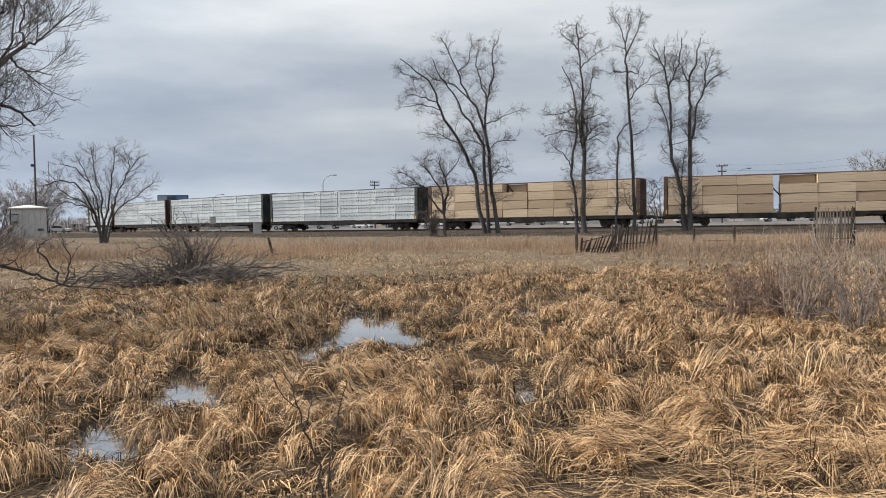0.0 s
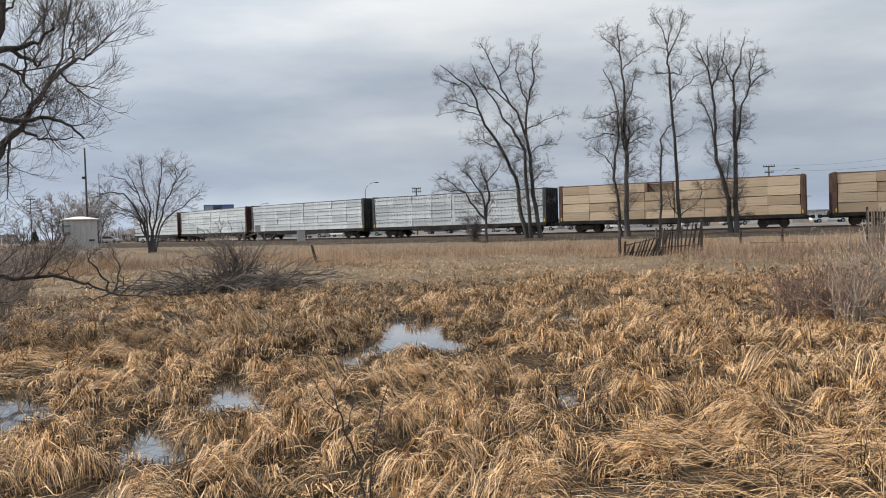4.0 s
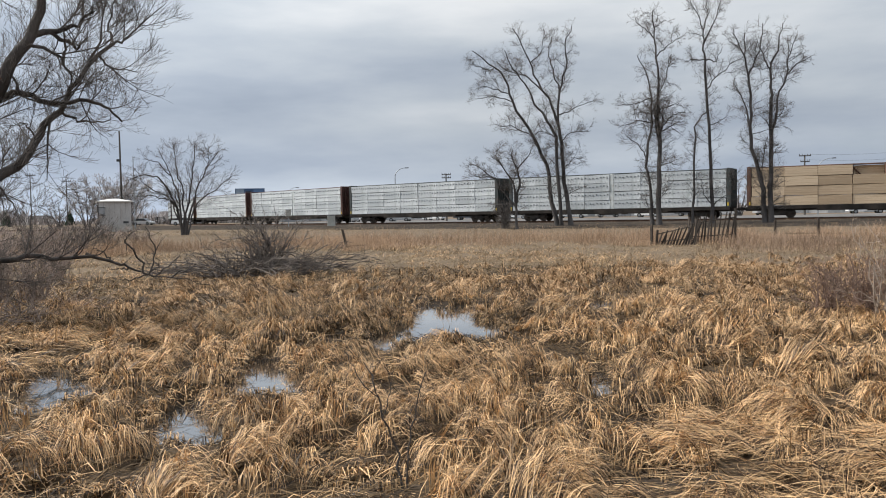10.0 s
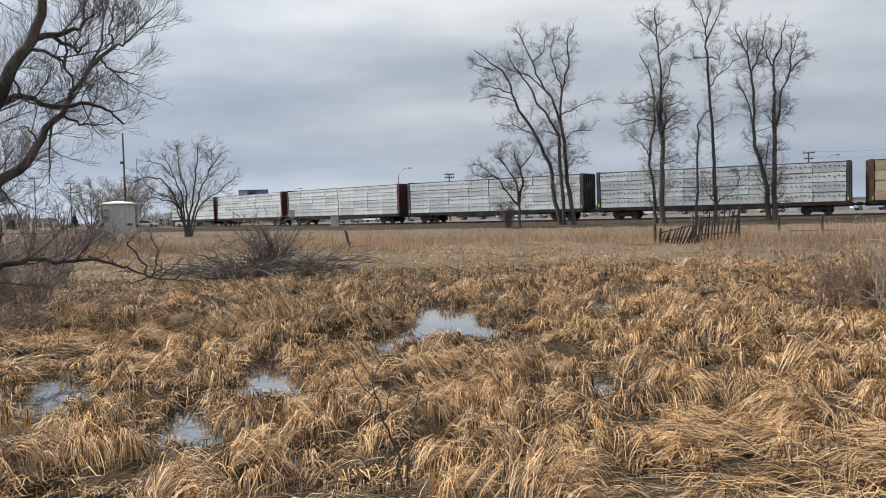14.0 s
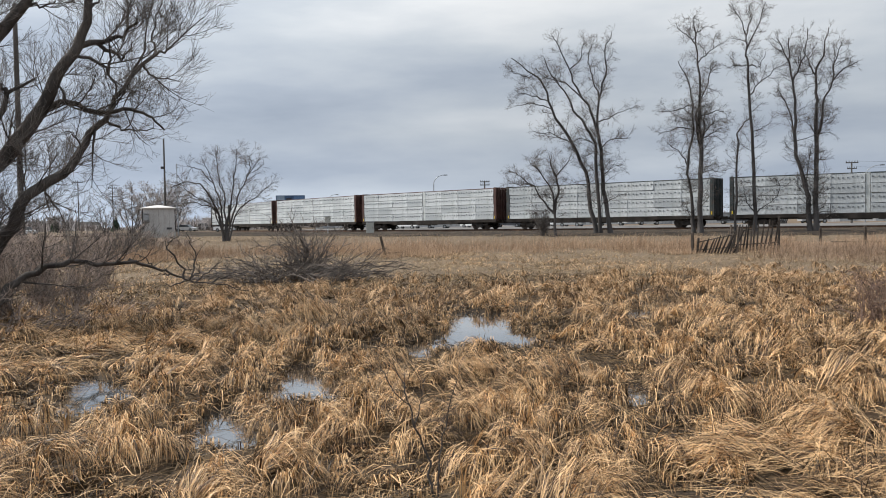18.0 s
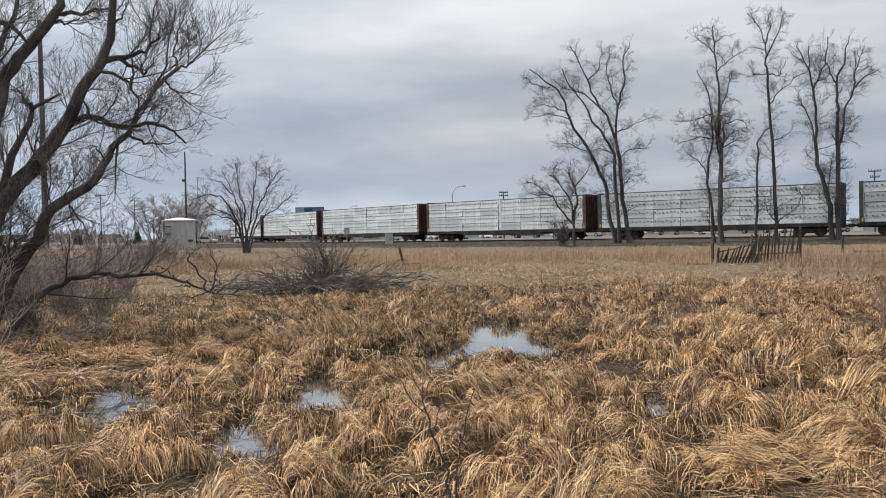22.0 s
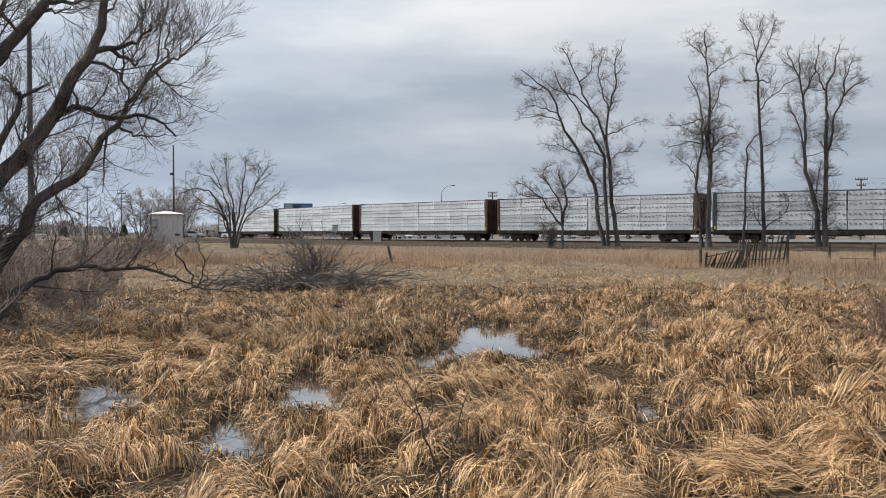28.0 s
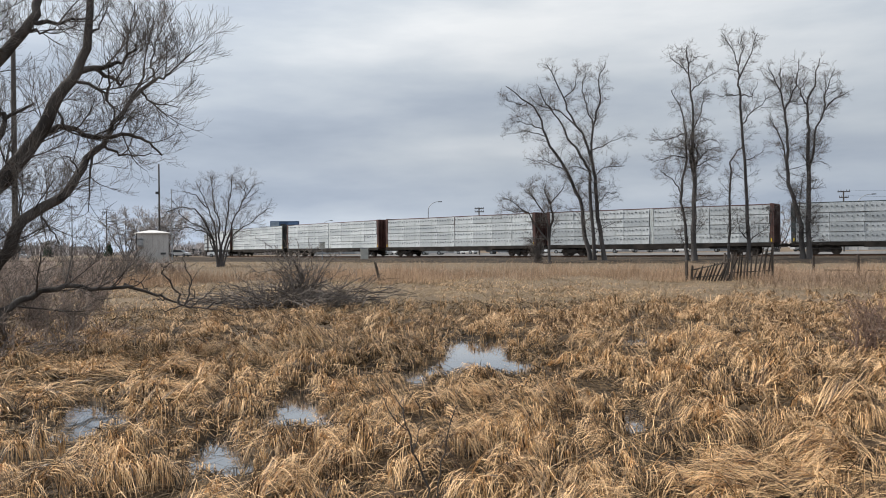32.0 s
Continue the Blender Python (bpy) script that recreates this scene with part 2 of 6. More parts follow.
CONCRETE = material("grey_concrete", (0.30, 0.29, 0.27), (0.44, 0.43, 0.40), scale=1.5, fine=20, rough=0.9, bump=0.3)
CABINET_PAINT = material("pale_beige_cabinet_paint", (0.36, 0.355, 0.32), (0.46, 0.45, 0.41), scale=1.5, fine=14, rough=0.6, bump=0.1)


# ---- mesh helpers ----
def fast_mesh(name, verts, quads, mats, smooth=True, index=None):
    """A mesh from numpy arrays of points and of quads."""
    me = bpy.data.meshes.new(name)
    verts, quads = np.asarray(verts, np.float32), np.asarray(quads, np.int32)
    me.vertices.add(len(verts))
    me.vertices.foreach_set("co", verts.ravel())
    me.loops.add(quads.size)
    me.loops.foreach_set("vertex_index", quads.ravel())
    me.polygons.add(len(quads))
    me.polygons.foreach_set("loop_start", np.arange(len(quads), dtype=np.int32) * quads.shape[1])
    if index is not None:
        me.polygons.foreach_set("material_index", np.asarray(index, np.int32))
    for m in mats:
        me.materials.append(m)
    me.polygons.foreach_set("use_smooth", np.full(len(quads), smooth))
    me.update(calc_edges=True)
    return me


def part(name, data, mat, parent, label=""):
    """Links a bmesh or a mesh as ONE mesh object under a thing or under a part."""
    if isinstance(data, bmesh.types.BMesh):
        me = bpy.data.meshes.new(name)
        data.to_mesh(me)
        data.free()
        me.materials.append(mat)
        data = me
    ob = new(name, data)
    ob.parent = parent
    if label:
        ob["label"] = label
    return ob


def thing(name, m, label, category, group="", kind=""):
    ob = new(name)
    ob.empty_display_size = 0.2
    ob.matrix_basis = m
    return tagged(ob, label, category, group, kind)


def box(bm, x0, x1, y0, y1, z0, z1, bevel=0.0, m=None):
    """Adds a box, its edges rounded by bevel, to bm."""
    vs = [bm.verts.new(Vector(c) if m is None else m @ Vector(c)) for c in ((x0, y0, z0), (x1, y0, z0), (x1, y1, z0), (x0, y1, z0), (x0, y0, z1), (x1, y0, z1), (x1, y1, z1), (x0, y1, z1))]
    fs = [bm.faces.new([vs[i] for i in f]) for f in ((3, 2, 1, 0), (4, 5, 6, 7), (0, 1, 5, 4), (1, 2, 6, 5), (2, 3, 7, 6), (3, 0, 4, 7))]
    if bevel:
        bmesh.ops.bevel(bm, geom=list({e for f in fs for e in f.edges}), offset=bevel, segments=1, affect="EDGES")
    return bm


def boxes(*rows, bevel=0.0):
    bm = bmesh.new()
    for r in rows:
        box(bm, *r, bevel=bevel)
    return bm


def rod(bm, a, b, r0, r1=None, sides=8):
    """Adds a tapered rod from a to b to bm."""
    a, b = Vector(a), Vector(b)
    r1 = r0 if r1 is None else r1
    q = (b - a).to_track_quat("Z", "Y")
    rings = [[bm.verts.new(p + q @ Vector((r * math.cos(2 * math.pi * i / sides), r * math.sin(2 * math.pi * i / sides), 0))) for i in range(sides)] for p, r in ((a, r0), (b, r1))]
    for i in range(sides):
        bm.faces.new((rings[0][i], rings[0][(i + 1) % sides], rings[1][(i + 1) % sides], rings[1][i]))
    bm.faces.new(rings[0][::-1])
    bm.faces.new(rings[1])
    return bm


def tubes(name, limbs, mat, sides):
    """Tapered tubes along paths: limbs is a list of (points, radii)."""
    verts, quads, base = [], [], 0
    ang = np.arange(sides) * (2 * np.pi / sides)
    ca, sa = np.cos(ang)[None, None, :, None], np.sin(ang)[None, None, :, None]
    by_count = {}
    for pts, rad in limbs:
        by_count.setdefault(len(pts), []).append((pts, rad))
    for n, group in by_count.items():
        p = np.array([g[0] for g in group], float)
        r = np.array([g[1] for g in group], float)
        t = np.gradient(p, axis=1)
        t /= np.linalg.norm(t, axis=2)[..., None] + 1e-9
        u = np.cross(t, np.array([0.31, 0.87, 0.38]))
        u /= np.linalg.norm(u, axis=2)[..., None] + 1e-9
        v = np.cross(t, u)
        ring = p[:, :, None, :] + r[:, :, None, None] * (u[:, :, None, :] * ca + v[:, :, None, :] * sa)
        verts.append(ring.reshape(-1, 3))
        l, i, k = np.meshgrid(np.arange(len(group)), np.arange(n - 1), np.arange(sides), indexing="ij")
        a = base + (l * n + i) * sides + k
        b = base + (l * n + i) * sides + (k + 1) % sides
        quads.append(np.stack([a, b, b + sides, a + sides], -1).reshape(-1, 4))
        base += len(group) * n * sides
    return fast_mesh(name, np.concatenate(verts), np.concatenate(quads), [mat])


def polar(az, d):
    a = radians(az)
    return d * math.sin(a), d * math.cos(a)


# ---- the lie of the land ----
ARC_X, ARC_Y, ARC_HEADING, ARC_BEND = 25.42, 76.43, -0.4974, 0.0055  # the curved track: a point, its heading, 1 / radius
ARC_R = 1 / ARC_BEND
ARC_C = (ARC_X - math.sin(ARC_HEADING) * ARC_R, ARC_Y + math.cos(ARC_HEADING) * ARC_R)
RAIL_TOP = 1.0
# pools of open water: bearing, distance, half width across, half length away from the eye
POOLS = ((-0.4, 13.8, 0.66, 2.2), (0.9, 14.8, 0.40, 1.7), (2.3, 13.1, 0.5, 0.8), (2.9, 16.9, 0.35, 0.7), (-12.6, 9.75, 0.42, 1.15), (-18.1, 7.85, 0.32, 0.8), (-25.9, 10.1, 0.48, 1.0), (10.8, 9.2, 0.17, 0.8),
         (11.0, 16.2, 0.4, 1.1), (-4.8, 12.1, 0.32, 0.9), (-5.6, 5.55, 0.28, 0.22), (4.7, 10.9, 0.22, 0.5), (15.5, 5.9, 0.2, 0.2), (-30.3, 10.1, 0.3, 0.5), (-27.5, 6.2, 0.26, 0.22), (-23.2, 5.8, 0.24, 0.16), (-8.5, 6.3, 0.2, 0.2), (2.5, 5.6, 0.22, 0.14))


def arc_place(s):
    """The place and heading at s metres along the curved track."""
    h = ARC_HEADING + ARC_BEND * s
    return ARC_C[0] + math.sin(h) * (ARC_R - 1.45), ARC_C[1] - math.cos(h) * (ARC_R - 1.45), h


def pool_depth(x, y):
    """1 inside a pool, falling to 0 outside it."""
    d = np.full(np.shape(x), 9.0)
    for az, r, a, b in POOLS:
        px, py = polar(az, r)
        s, c = math.sin(radians(az)), math.cos(radians(az))
        u, v = (x - px) * c - (y - py) * s, (x - px) * s + (y - py) * c
        wob = 1 + 0.22 * np.sin(5 * np.arctan2(v, u) + az) + 0.12 * np.sin(9 * np.arctan2(v, u) + 2 * az)
        d = np.minimum(d, np.sqrt((u / a) ** 2 + (v / b) ** 2) / wob)
    return np.clip((1.14 - d) / 0.24, 0, 1)


def marsh_limit(x, y):
    """How far the wet sedge reaches in the direction of (x, y)."""
    az = np.degrees(np.arctan2(x, y))
    return np.interp(az, (-40, -32, -24, -10, 0, 3, 8, 13.5, 19, 24, 40), (17.5, 18.5, 21, 22, 20.5, 20.8, 22.8, 25.6, 28.2, 29.5, 29.5)) + 0.8 * np.sin(0.9 * x) + 0.6 * np.sin(2.3 * x + 1) + 0.4 * np.sin(4.1 * x)


def height(x, y):
    x, y = np.asarray(x, float), np.asarray(y, float)
    r = np.hypot(x, y)
    z = np.interp(r, (0, 24, 30, 45, 60, 72), (0.07, 0.08, 0.16, 0.36, 0.74, 0.8))
    bumps = np.sin(2.1 * x + 1.3 * y) * np.sin(1.7 * y - 0.8 * x + 1) + 0.6 * np.sin(4.3 * x - 2.2 * y + 2) * np.sin(3.9 * y + 1.1 * x)
    z = z + np.clip(0.045 * bumps, -0.05, 0.1) * np.interp(r, (0, 30, 60, 90), (1, 1, 0.7, 0))
    return z - 0.3 * pool_depth(x, y) * (r < 30)


def make_ground():
    r = np.concatenate([(0.03, 0.25), 0.6 * 1.02 ** np.arange(198), 30 * 1.06 ** np.arange(1, 80)])
    az = np.radians(np.concatenate([np.arange(-44, 44.1, 0.5), np.arange(50, 315, 6)]))
    R, A = np.meshgrid(r, az, indexing="ij")
    x, y = R * np.sin(A), R * np.cos(A)
    v = np.stack([x, y, height(x, y)], -1).reshape(-1, 3)
    n, k = len(az), len(r)
    i, j = np.meshgrid(np.arange(k - 1), np.arange(n), indexing="ij")
    a, b = i * n + j, i * n + (j + 1) % n
    q = np.stack([a, b, b + n, a + n], -1).reshape(-1, 4)[:, ::-1]
    v = np.concatenate([v, [[0, 0, 0.07]]])
    me = fast_mesh("ground", v, q, [GROUND])
    tagged(new("ground", me), "flat ground of wet peat and dead grass litter", "ground", kind="structure")


GROUND = material("marsh_litter_and_dead_turf", (0.022, 0.015, 0.009), (0.12, 0.08, 0.045), scale=0.5, fine=14, rough=0.9, bump=0.6, stain=(0.20, 0.14, 0.08), stain_amount=0.35)


def dry_land(m, near, far, color):
    """Past the marsh the ground turns to dry turf of another colour."""
    nt = m.node_tree
    N, L = nt.nodes.new, nt.links.new
    bsdf = next(n for n in nt.nodes if n.type == "BSDF_PRINCIPLED")
    old = bsdf.inputs["Base Color"].links[0].from_socket
    coord, ln, rng, mx, n = N("ShaderNodeTexCoord"), N("ShaderNodeVectorMath"), N("ShaderNodeMapRange"), N("ShaderNodeMix"), N("ShaderNodeTexNoise")
    ln.operation = "LENGTH"
    L(coord.outputs["Object"], ln.inputs[0])
    L(coord.outputs["Object"], n.inputs["Vector"])
    n.inputs["Scale"].default_value, n.inputs["Detail"].default_value = 0.6, 8
    wob = N("ShaderNodeMath")
    wob.operation = "MULTIPLY_ADD"
    wob.inputs[1].default_value = 9.0
    L(n.outputs["Fac"], wob.inputs[0])
    L(ln.outputs["Value"], wob.inputs[2])
    rng.inputs["From Min"].default_value, rng.inputs["From Max"].default_value = near + 4.5, far + 4.5
    rng.inputs["To Max"].default_value = 0.85
    L(wob.outputs[0], rng.inputs["Value"])
    mx.data_type = "RGBA"
    L(rng.outputs[0], mx.inputs["Factor"])
    L(old, mx.inputs[6])
    mx.inputs[7].default_value = (*color, 1)
    L(mx.outputs[2], bsdf.inputs["Base Color"])


dry_land(GROUND, 20, 29, (0.145, 0.104, 0.065))
make_ground()

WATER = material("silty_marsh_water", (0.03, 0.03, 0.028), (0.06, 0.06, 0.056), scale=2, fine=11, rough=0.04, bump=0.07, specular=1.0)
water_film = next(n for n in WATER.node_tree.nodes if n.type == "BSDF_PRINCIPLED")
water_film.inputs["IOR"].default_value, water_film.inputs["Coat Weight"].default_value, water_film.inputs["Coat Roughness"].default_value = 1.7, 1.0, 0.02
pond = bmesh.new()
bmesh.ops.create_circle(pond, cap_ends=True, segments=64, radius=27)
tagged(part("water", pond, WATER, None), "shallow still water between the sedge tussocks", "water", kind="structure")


# ---- the railway ----
def sweep(name, section, places, mat):
    """A section of (across, up) points carried along (x, y, heading, z) places."""
    verts = []
    for x, y, h, z in places:
        for a, u in section:
            verts.append((x - math.sin(h) * a, y + math.cos(h) * a, z + u))
    n = len(section)
    quads = [(i * n + k, (i + 1) * n + k, (i + 1) * n + (k + 1) % n, i * n + (k + 1) % n) for i in range(len(places) - 1) for k in range(n)]
    return fast_mesh(name, verts, quads, [mat], smooth=False)


RAIL_SECTION = ((-0.07, -0.17), (0.07, -0.17), (0.07, -0.15), (0.012, -0.13), (0.012, -0.05), (0.036, -0.04), (0.036, 0.0), (-0.036, 0.0), (-0.036, -0.04), (-0.012, -0.05), (-0.012, -0.13), (-0.07, -0.15))
BED_SECTION = ((-3.6, -0.75), (-1.9, -0.19), (1.9, -0.19), (3.6, -0.75))


def track(places, word):
    bed = new("trackbed_" + word, sweep("trackbed", BED_SECTION, places, BALLAST))
    tagged(bed, "brown crushed stone ballast under the railway track", "track bed", kind="structure")
    line = thing("railway_track", Matrix(), "rusty steel rails on dark timber ties in ballast", "railway track", kind="structure")
    for side in (-0.755, 0.755):
        me = sweep("rail", [(a + side, u) for a, u in RAIL_SECTION], places, RAIL)
        part("rail", me, RAIL, line)
    bm = bmesh.new()
    step = 0
    for (x0, y0, h0, z0), (x1, y1, h1, z1) in zip(places, places[1:]):
        d = math.hypot(x1 - x0, y1 - y0)
        while step < d:
            f = step / d
            box(bm, -0.11, 0.11, -1.3, 1.3, -0.3, -0.165, m=pose(x0 + (x1 - x0) * f, y0 + (y1 - y0) * f, z0, 0, 0, math.degrees(h0)))
            step += 0.62
        step -= d
    tagged(part("timber_ties", bm, TIE, line), kind="stuff")


track([(*arc_place(s), RAIL_TOP) for s in np.arange(-330, 131, 5)], "curve")
SIDE_H = math.atan2(-0.36, 1)
track([(16.5 + s * math.cos(SIDE_H), 77.0 + s * math.sin(SIDE_H), SIDE_H, RAIL_TOP - 0.08) for s in np.arange(-330, 101, 10)], "siding")

# ---- the freight train ----
CAR_PITCH, LOAD_LENGTH = 24.406, 22.17
SPEED, SLOWING = 2.6528, -0.019423  # metres a second, and its change


def travel(t):
    return SPEED * t + SLOWING * t * t / 2


def pack_mesh(name, w, d, h, mat, marks, seed):
    """A wrapped bundle of boards, its base at the origin; its outer face looks towards -y."""
    rnd = random.Random(seed)
    bm = boxes((-w / 2, w / 2, 0, d, 0, h), bevel=0.012)
    for v in bm.verts:
        v.co += Vector((rnd.uniform(-0.004, 0.004), rnd.uniform(-0.02, 0.02), rnd.uniform(-0.012, 0.012)))
    me = bpy.data.meshes.new(name)
    if marks:
        wrapped = set(bm.faces)
        for k in range(marks):
            cx = -w / 2 + (k + 0.5) * w / marks
            dx, dz = rnd.uniform(-0.05, 0.05), rnd.uniform(-0.05, 0.05)
            for x0, x1, z0, z1 in ((-0.06, -0.025, 0.46, 0.56), (0.03, 0.06, 0.48, 0.57), (-0.06, 0.06, 0.55, 0.59)):
                box(bm, cx + dx + x0, cx + dx + x1, -0.032, 0.02, (z0 + dz) * h / 0.84, (z1 + dz) * h / 0.84)
        for f in bm.faces:
            f.material_index = 0 if f in wrapped else 1
    bm.to_mesh(me)
    bm.free()
    me.materials.append(mat)
    me.materials.append(PRINT)
    return me


TIER = 0.865
PACKS = {}
for key, mat, marks in (("white", WRAP, 7), ("tan", LUMBER, 0)):
    PACKS[key] = [pack_mesh(key + "_pack", 2.70, 1.25, TIER - 0.045, mat, marks, i) for i in range(4)]


def truck_parts(car, x, wheelsets):
    t = part("truck", boxes((x - 1.25, x + 1.25, -1.1, -0.92, 0.42, 0.62), (x - 1.25, x + 1.25, 0.92, 1.1, 0.42, 0.62), (x - 0.5, x + 0.5, -1.12, -0.9, 0.22, 0.72), (x - 0.5, x + 0.5, 0.9, 1.12, 0.22, 0.72), (x - 0.22, x + 0.22, -1.0, 1.0, 0.45, 0.8), bevel=0.03), TRUCK, car)
    for dx in (-0.89, 0.89):
        bm = bmesh.new()
        rod(bm, (0, -1.05, 0), (0, 1.05, 0), 0.08)
        for s in (-1, 1):
            rod(bm, (0, s * 0.70, 0), (0, s * 0.83, 0), 0.42, sides=20)
            rod(bm, (0, s * 0.66, 0), (0, s * 0.70, 0), 0.455, sides=20)
            for k in range(3):
                a = k * 2 * math.pi / 3
                box(bm, 0.16, 0.30, s * 0.83 - 0.012, s * 0.83 + 0.012, -0.06, 0.06, m=pose(0, 0, 0, 0, math.degrees(a), 0))
        w = part("wheelset", bm, WHEEL, t)
        w.location = (x + dx, 0, 0.42)
        wheelsets.append((w, (x + dx, 0, 0.42)))


def centrebeam_car(number, steel, steel_word, load, load_word, split, missing, post, behind=4, ahead=4):
    """A centre-beam flat car, its origin at the rail's top under its middle, +x forward."""
    car = thing("centrebeam_flat_car", Matrix(), f"{steel_word} centre-beam rail car loaded with {load_word}", "rail car", "cars of the freight train")
    wheelsets = []
    half = LOAD_LENGTH / 2 + 0.06
    part("deck", boxes((-half - 0.3, half + 0.3, -1.42, 1.42, 1.04, 1.12), (-half - 0.3, half + 0.3, -1.45, -1.37, 0.80, 1.10), (-half - 0.3, half + 0.3, 1.37, 1.45, 0.80, 1.10), (-5.6, 5.6, -1.45, -1.38, 0.62, 0.82), (-5.6, 5.6, 1.38, 1.45, 0.62, 0.82), bevel=0.01), UNDERFRAME, car)
    part("centre_sill", boxes((-half - 0.5, half + 0.5, -0.35, 0.35, 0.66, 1.03)), TRUCK, car)
    for s in (-1, 1):
        bm = boxes((s * half, s * (half + 0.22), -1.42, 1.42, 1.08, 4.72) if s > 0 else (-half - 0.22, -half, -1.42, 1.42, 1.08, 4.72), bevel=0.02)
        b = part("bulkhead", bm, steel, car)
        for y in (-1.36, -0.9, -0.45, 0, 0.45, 0.9, 1.36):
            x0, x1 = sorted((s * (half + 0.222), s * (half + 0.34)))
            part("stiffener", boxes((x0, x1, y - 0.05, y + 0.05, 1.08, 4.70)), steel, b)
        for k in range(9):
            z = 1.0 + 0.36 * k
            part("ladder_rung", rod(bmesh.new(), (s * (half + 0.36), -1.35, z), (s * (half + 0.36), -0.92, z), 0.018, sides=5), steel, b)
        bm = boxes((s * (half + 0.05), s * (half + 0.17), -1.435, -1.422, 1.2, 1.5) if s > 0 else (-half - 0.17, -half - 0.05, -1.435, -1.422, 1.2, 1.5))
        part("reflector", bm, YELLOW, b)
        bm = bmesh.new()
        reach = 12.6 if behind == 3 or ahead == 3 else 12.2
        rod(bm, (s * (half + 0.4), 0, 0.86), (s * (reach - 0.08), 0, 0.86), 0.10)
        x0, x1 = sorted((s * (reach - 0.35), s * reach))
        box(bm, x0, x1, -0.17, 0.17, 0.70, 1.02, bevel=0.04)
        part("coupler", bm, TRUCK, car)
    part("top_chord", boxes((-half, half, -0.28, 0.28, 4.60, 4.72), bevel=0.02), steel, car)
    for k in range(-4, 5):
        if k:
            part("truss_post", boxes((k * 2.75 - 0.09, k * 2.75 + 0.09, -0.12, 0.12, 1.12, 4.6)), steel, car)
    for k in range(-4, 4):
        a, b = (k * 2.75, 1.3), (k * 2.75 + 2.75, 4.5)
        if k % 2:
            a, b = (a[0], b[1]), (b[0], a[1])
        part("truss_brace", rod(bmesh.new(), (a[0], 0, a[1]), (b[0], 0, b[1]), 0.07, sides=6), steel, car)
    if post:
        part("centre_post", boxes((-0.2, 0.2, -1.36, 1.36, 1.12, 4.6), bevel=0.02), CAR_POST if post == "pale" else steel, car)
    truck_parts(car, -8.7, wheelsets)
    truck_parts(car, 8.7, wheelsets)
    bm = bmesh.new()
    rod(bm, (-1.6, -0.75, 0.72), (0.4, -0.75, 0.72), 0.2, sides=10)
    box(bm, 0.8, 1.4, -0.95, -0.55, 0.55, 0.95)
    part("brake_gear", bm, TRUCK, car)
    rnd = random.Random(number)
    width = (LOAD_LENGTH - split) / (behind + ahead)
    for side in (-1, 1):
        for col in range(behind + ahead):
            x = -LOAD_LENGTH / 2 + (col + 0.5) * width + (split if col >= behind else 0)
            for tier in range(4):
                if side < 0 and (col, tier) in missing:
                    continue
                meshes = PACKS[load]
                p = part("lumber_pack", meshes[rnd.randrange(4)], None, car)
                p.location = (x + rnd.uniform(-0.03, 0.03), side * (1.40 + rnd.uniform(-0.02, 0.03)), 1.14 + tier * TIER)
                if side > 0:
                    p.rotation_euler = (0, 0, math.pi)
                p.scale = (width / 2.70 * 0.998, 1, 1)
    return car, wheelsets


GREEN = (CAR_GREEN, "dark green-black steel")
MAROON = (CAR_MAROON, "maroon steel")
BROWN = (CAR_BROWN, "oxide brown steel")
WHITE = ("white", "white-wrapped bundles of lumber")
TAN = ("tan", "tan-wrapped bundles of lumber")
CONSIST = (  # place in the train, steel, load, gap in the middle, bundles taken out, pale post
    (-1, BROWN, TAN, 0.62, {(3, 3)}, ""),
    (0, BROWN, TAN, 0.1, {(3, 3)}, "dark"),
    (1, GREEN, WHITE, 0.45, set(), "pale"),
    (2, GREEN, WHITE, 0.1, set(), "dark"),
    (3, MAROON, WHITE, 0.45, set(), "pale"),
    (4, MAROON, WHITE, 0.1, set(), "dark"),
    (5, MAROON, WHITE, 0.45, set(), "pale"),
    (6, GREEN, WHITE, 0.1, set(), "dark"),
    (7, MAROON, WHITE, 0.1, set(), "dark"),
    (8, GREEN, WHITE, 0.1, set(), "dark"),
    (9, MAROON, WHITE, 0.1, set(), "dark"),
    (10, GREEN, WHITE, 0.1, set(), "dark"))
TRAIN = []
for place, (steel, steel_word), (load, load_word), split, missing, post in CONSIST:
    TRAIN.append((place, *centrebeam_car(place + 2, steel, steel_word, load, load_word, split, missing, post, behind=3 if place < 0 else 4)))


def car_pose(place, t):
    s = travel(t) - place * CAR_PITCH - LOAD_LENGTH / 2 + (0.8 if place < 0 else 0)  # the front car rides on a longer drawbar
    ax, ay, _ = arc_place(s + 8.7)
    bx, by, _ = arc_place(s - 8.7)
    return pose((ax + bx) / 2, (ay + by) / 2, RAIL_TOP, 0, 0, math.degrees(math.atan2(ay - by, ax - bx)))


def motions():
    for place, car, wheelsets in TRAIN:
        walk(car, [(t, car_pose(place, t)) for t in range(0, 33)])
        for w, (x, y, z) in wheelsets:
            walk(w, [(t / 5, pose(x, y, z, 0, math.degrees(travel(t / 5) / 0.42), 0)) for t in range(0, 161)])


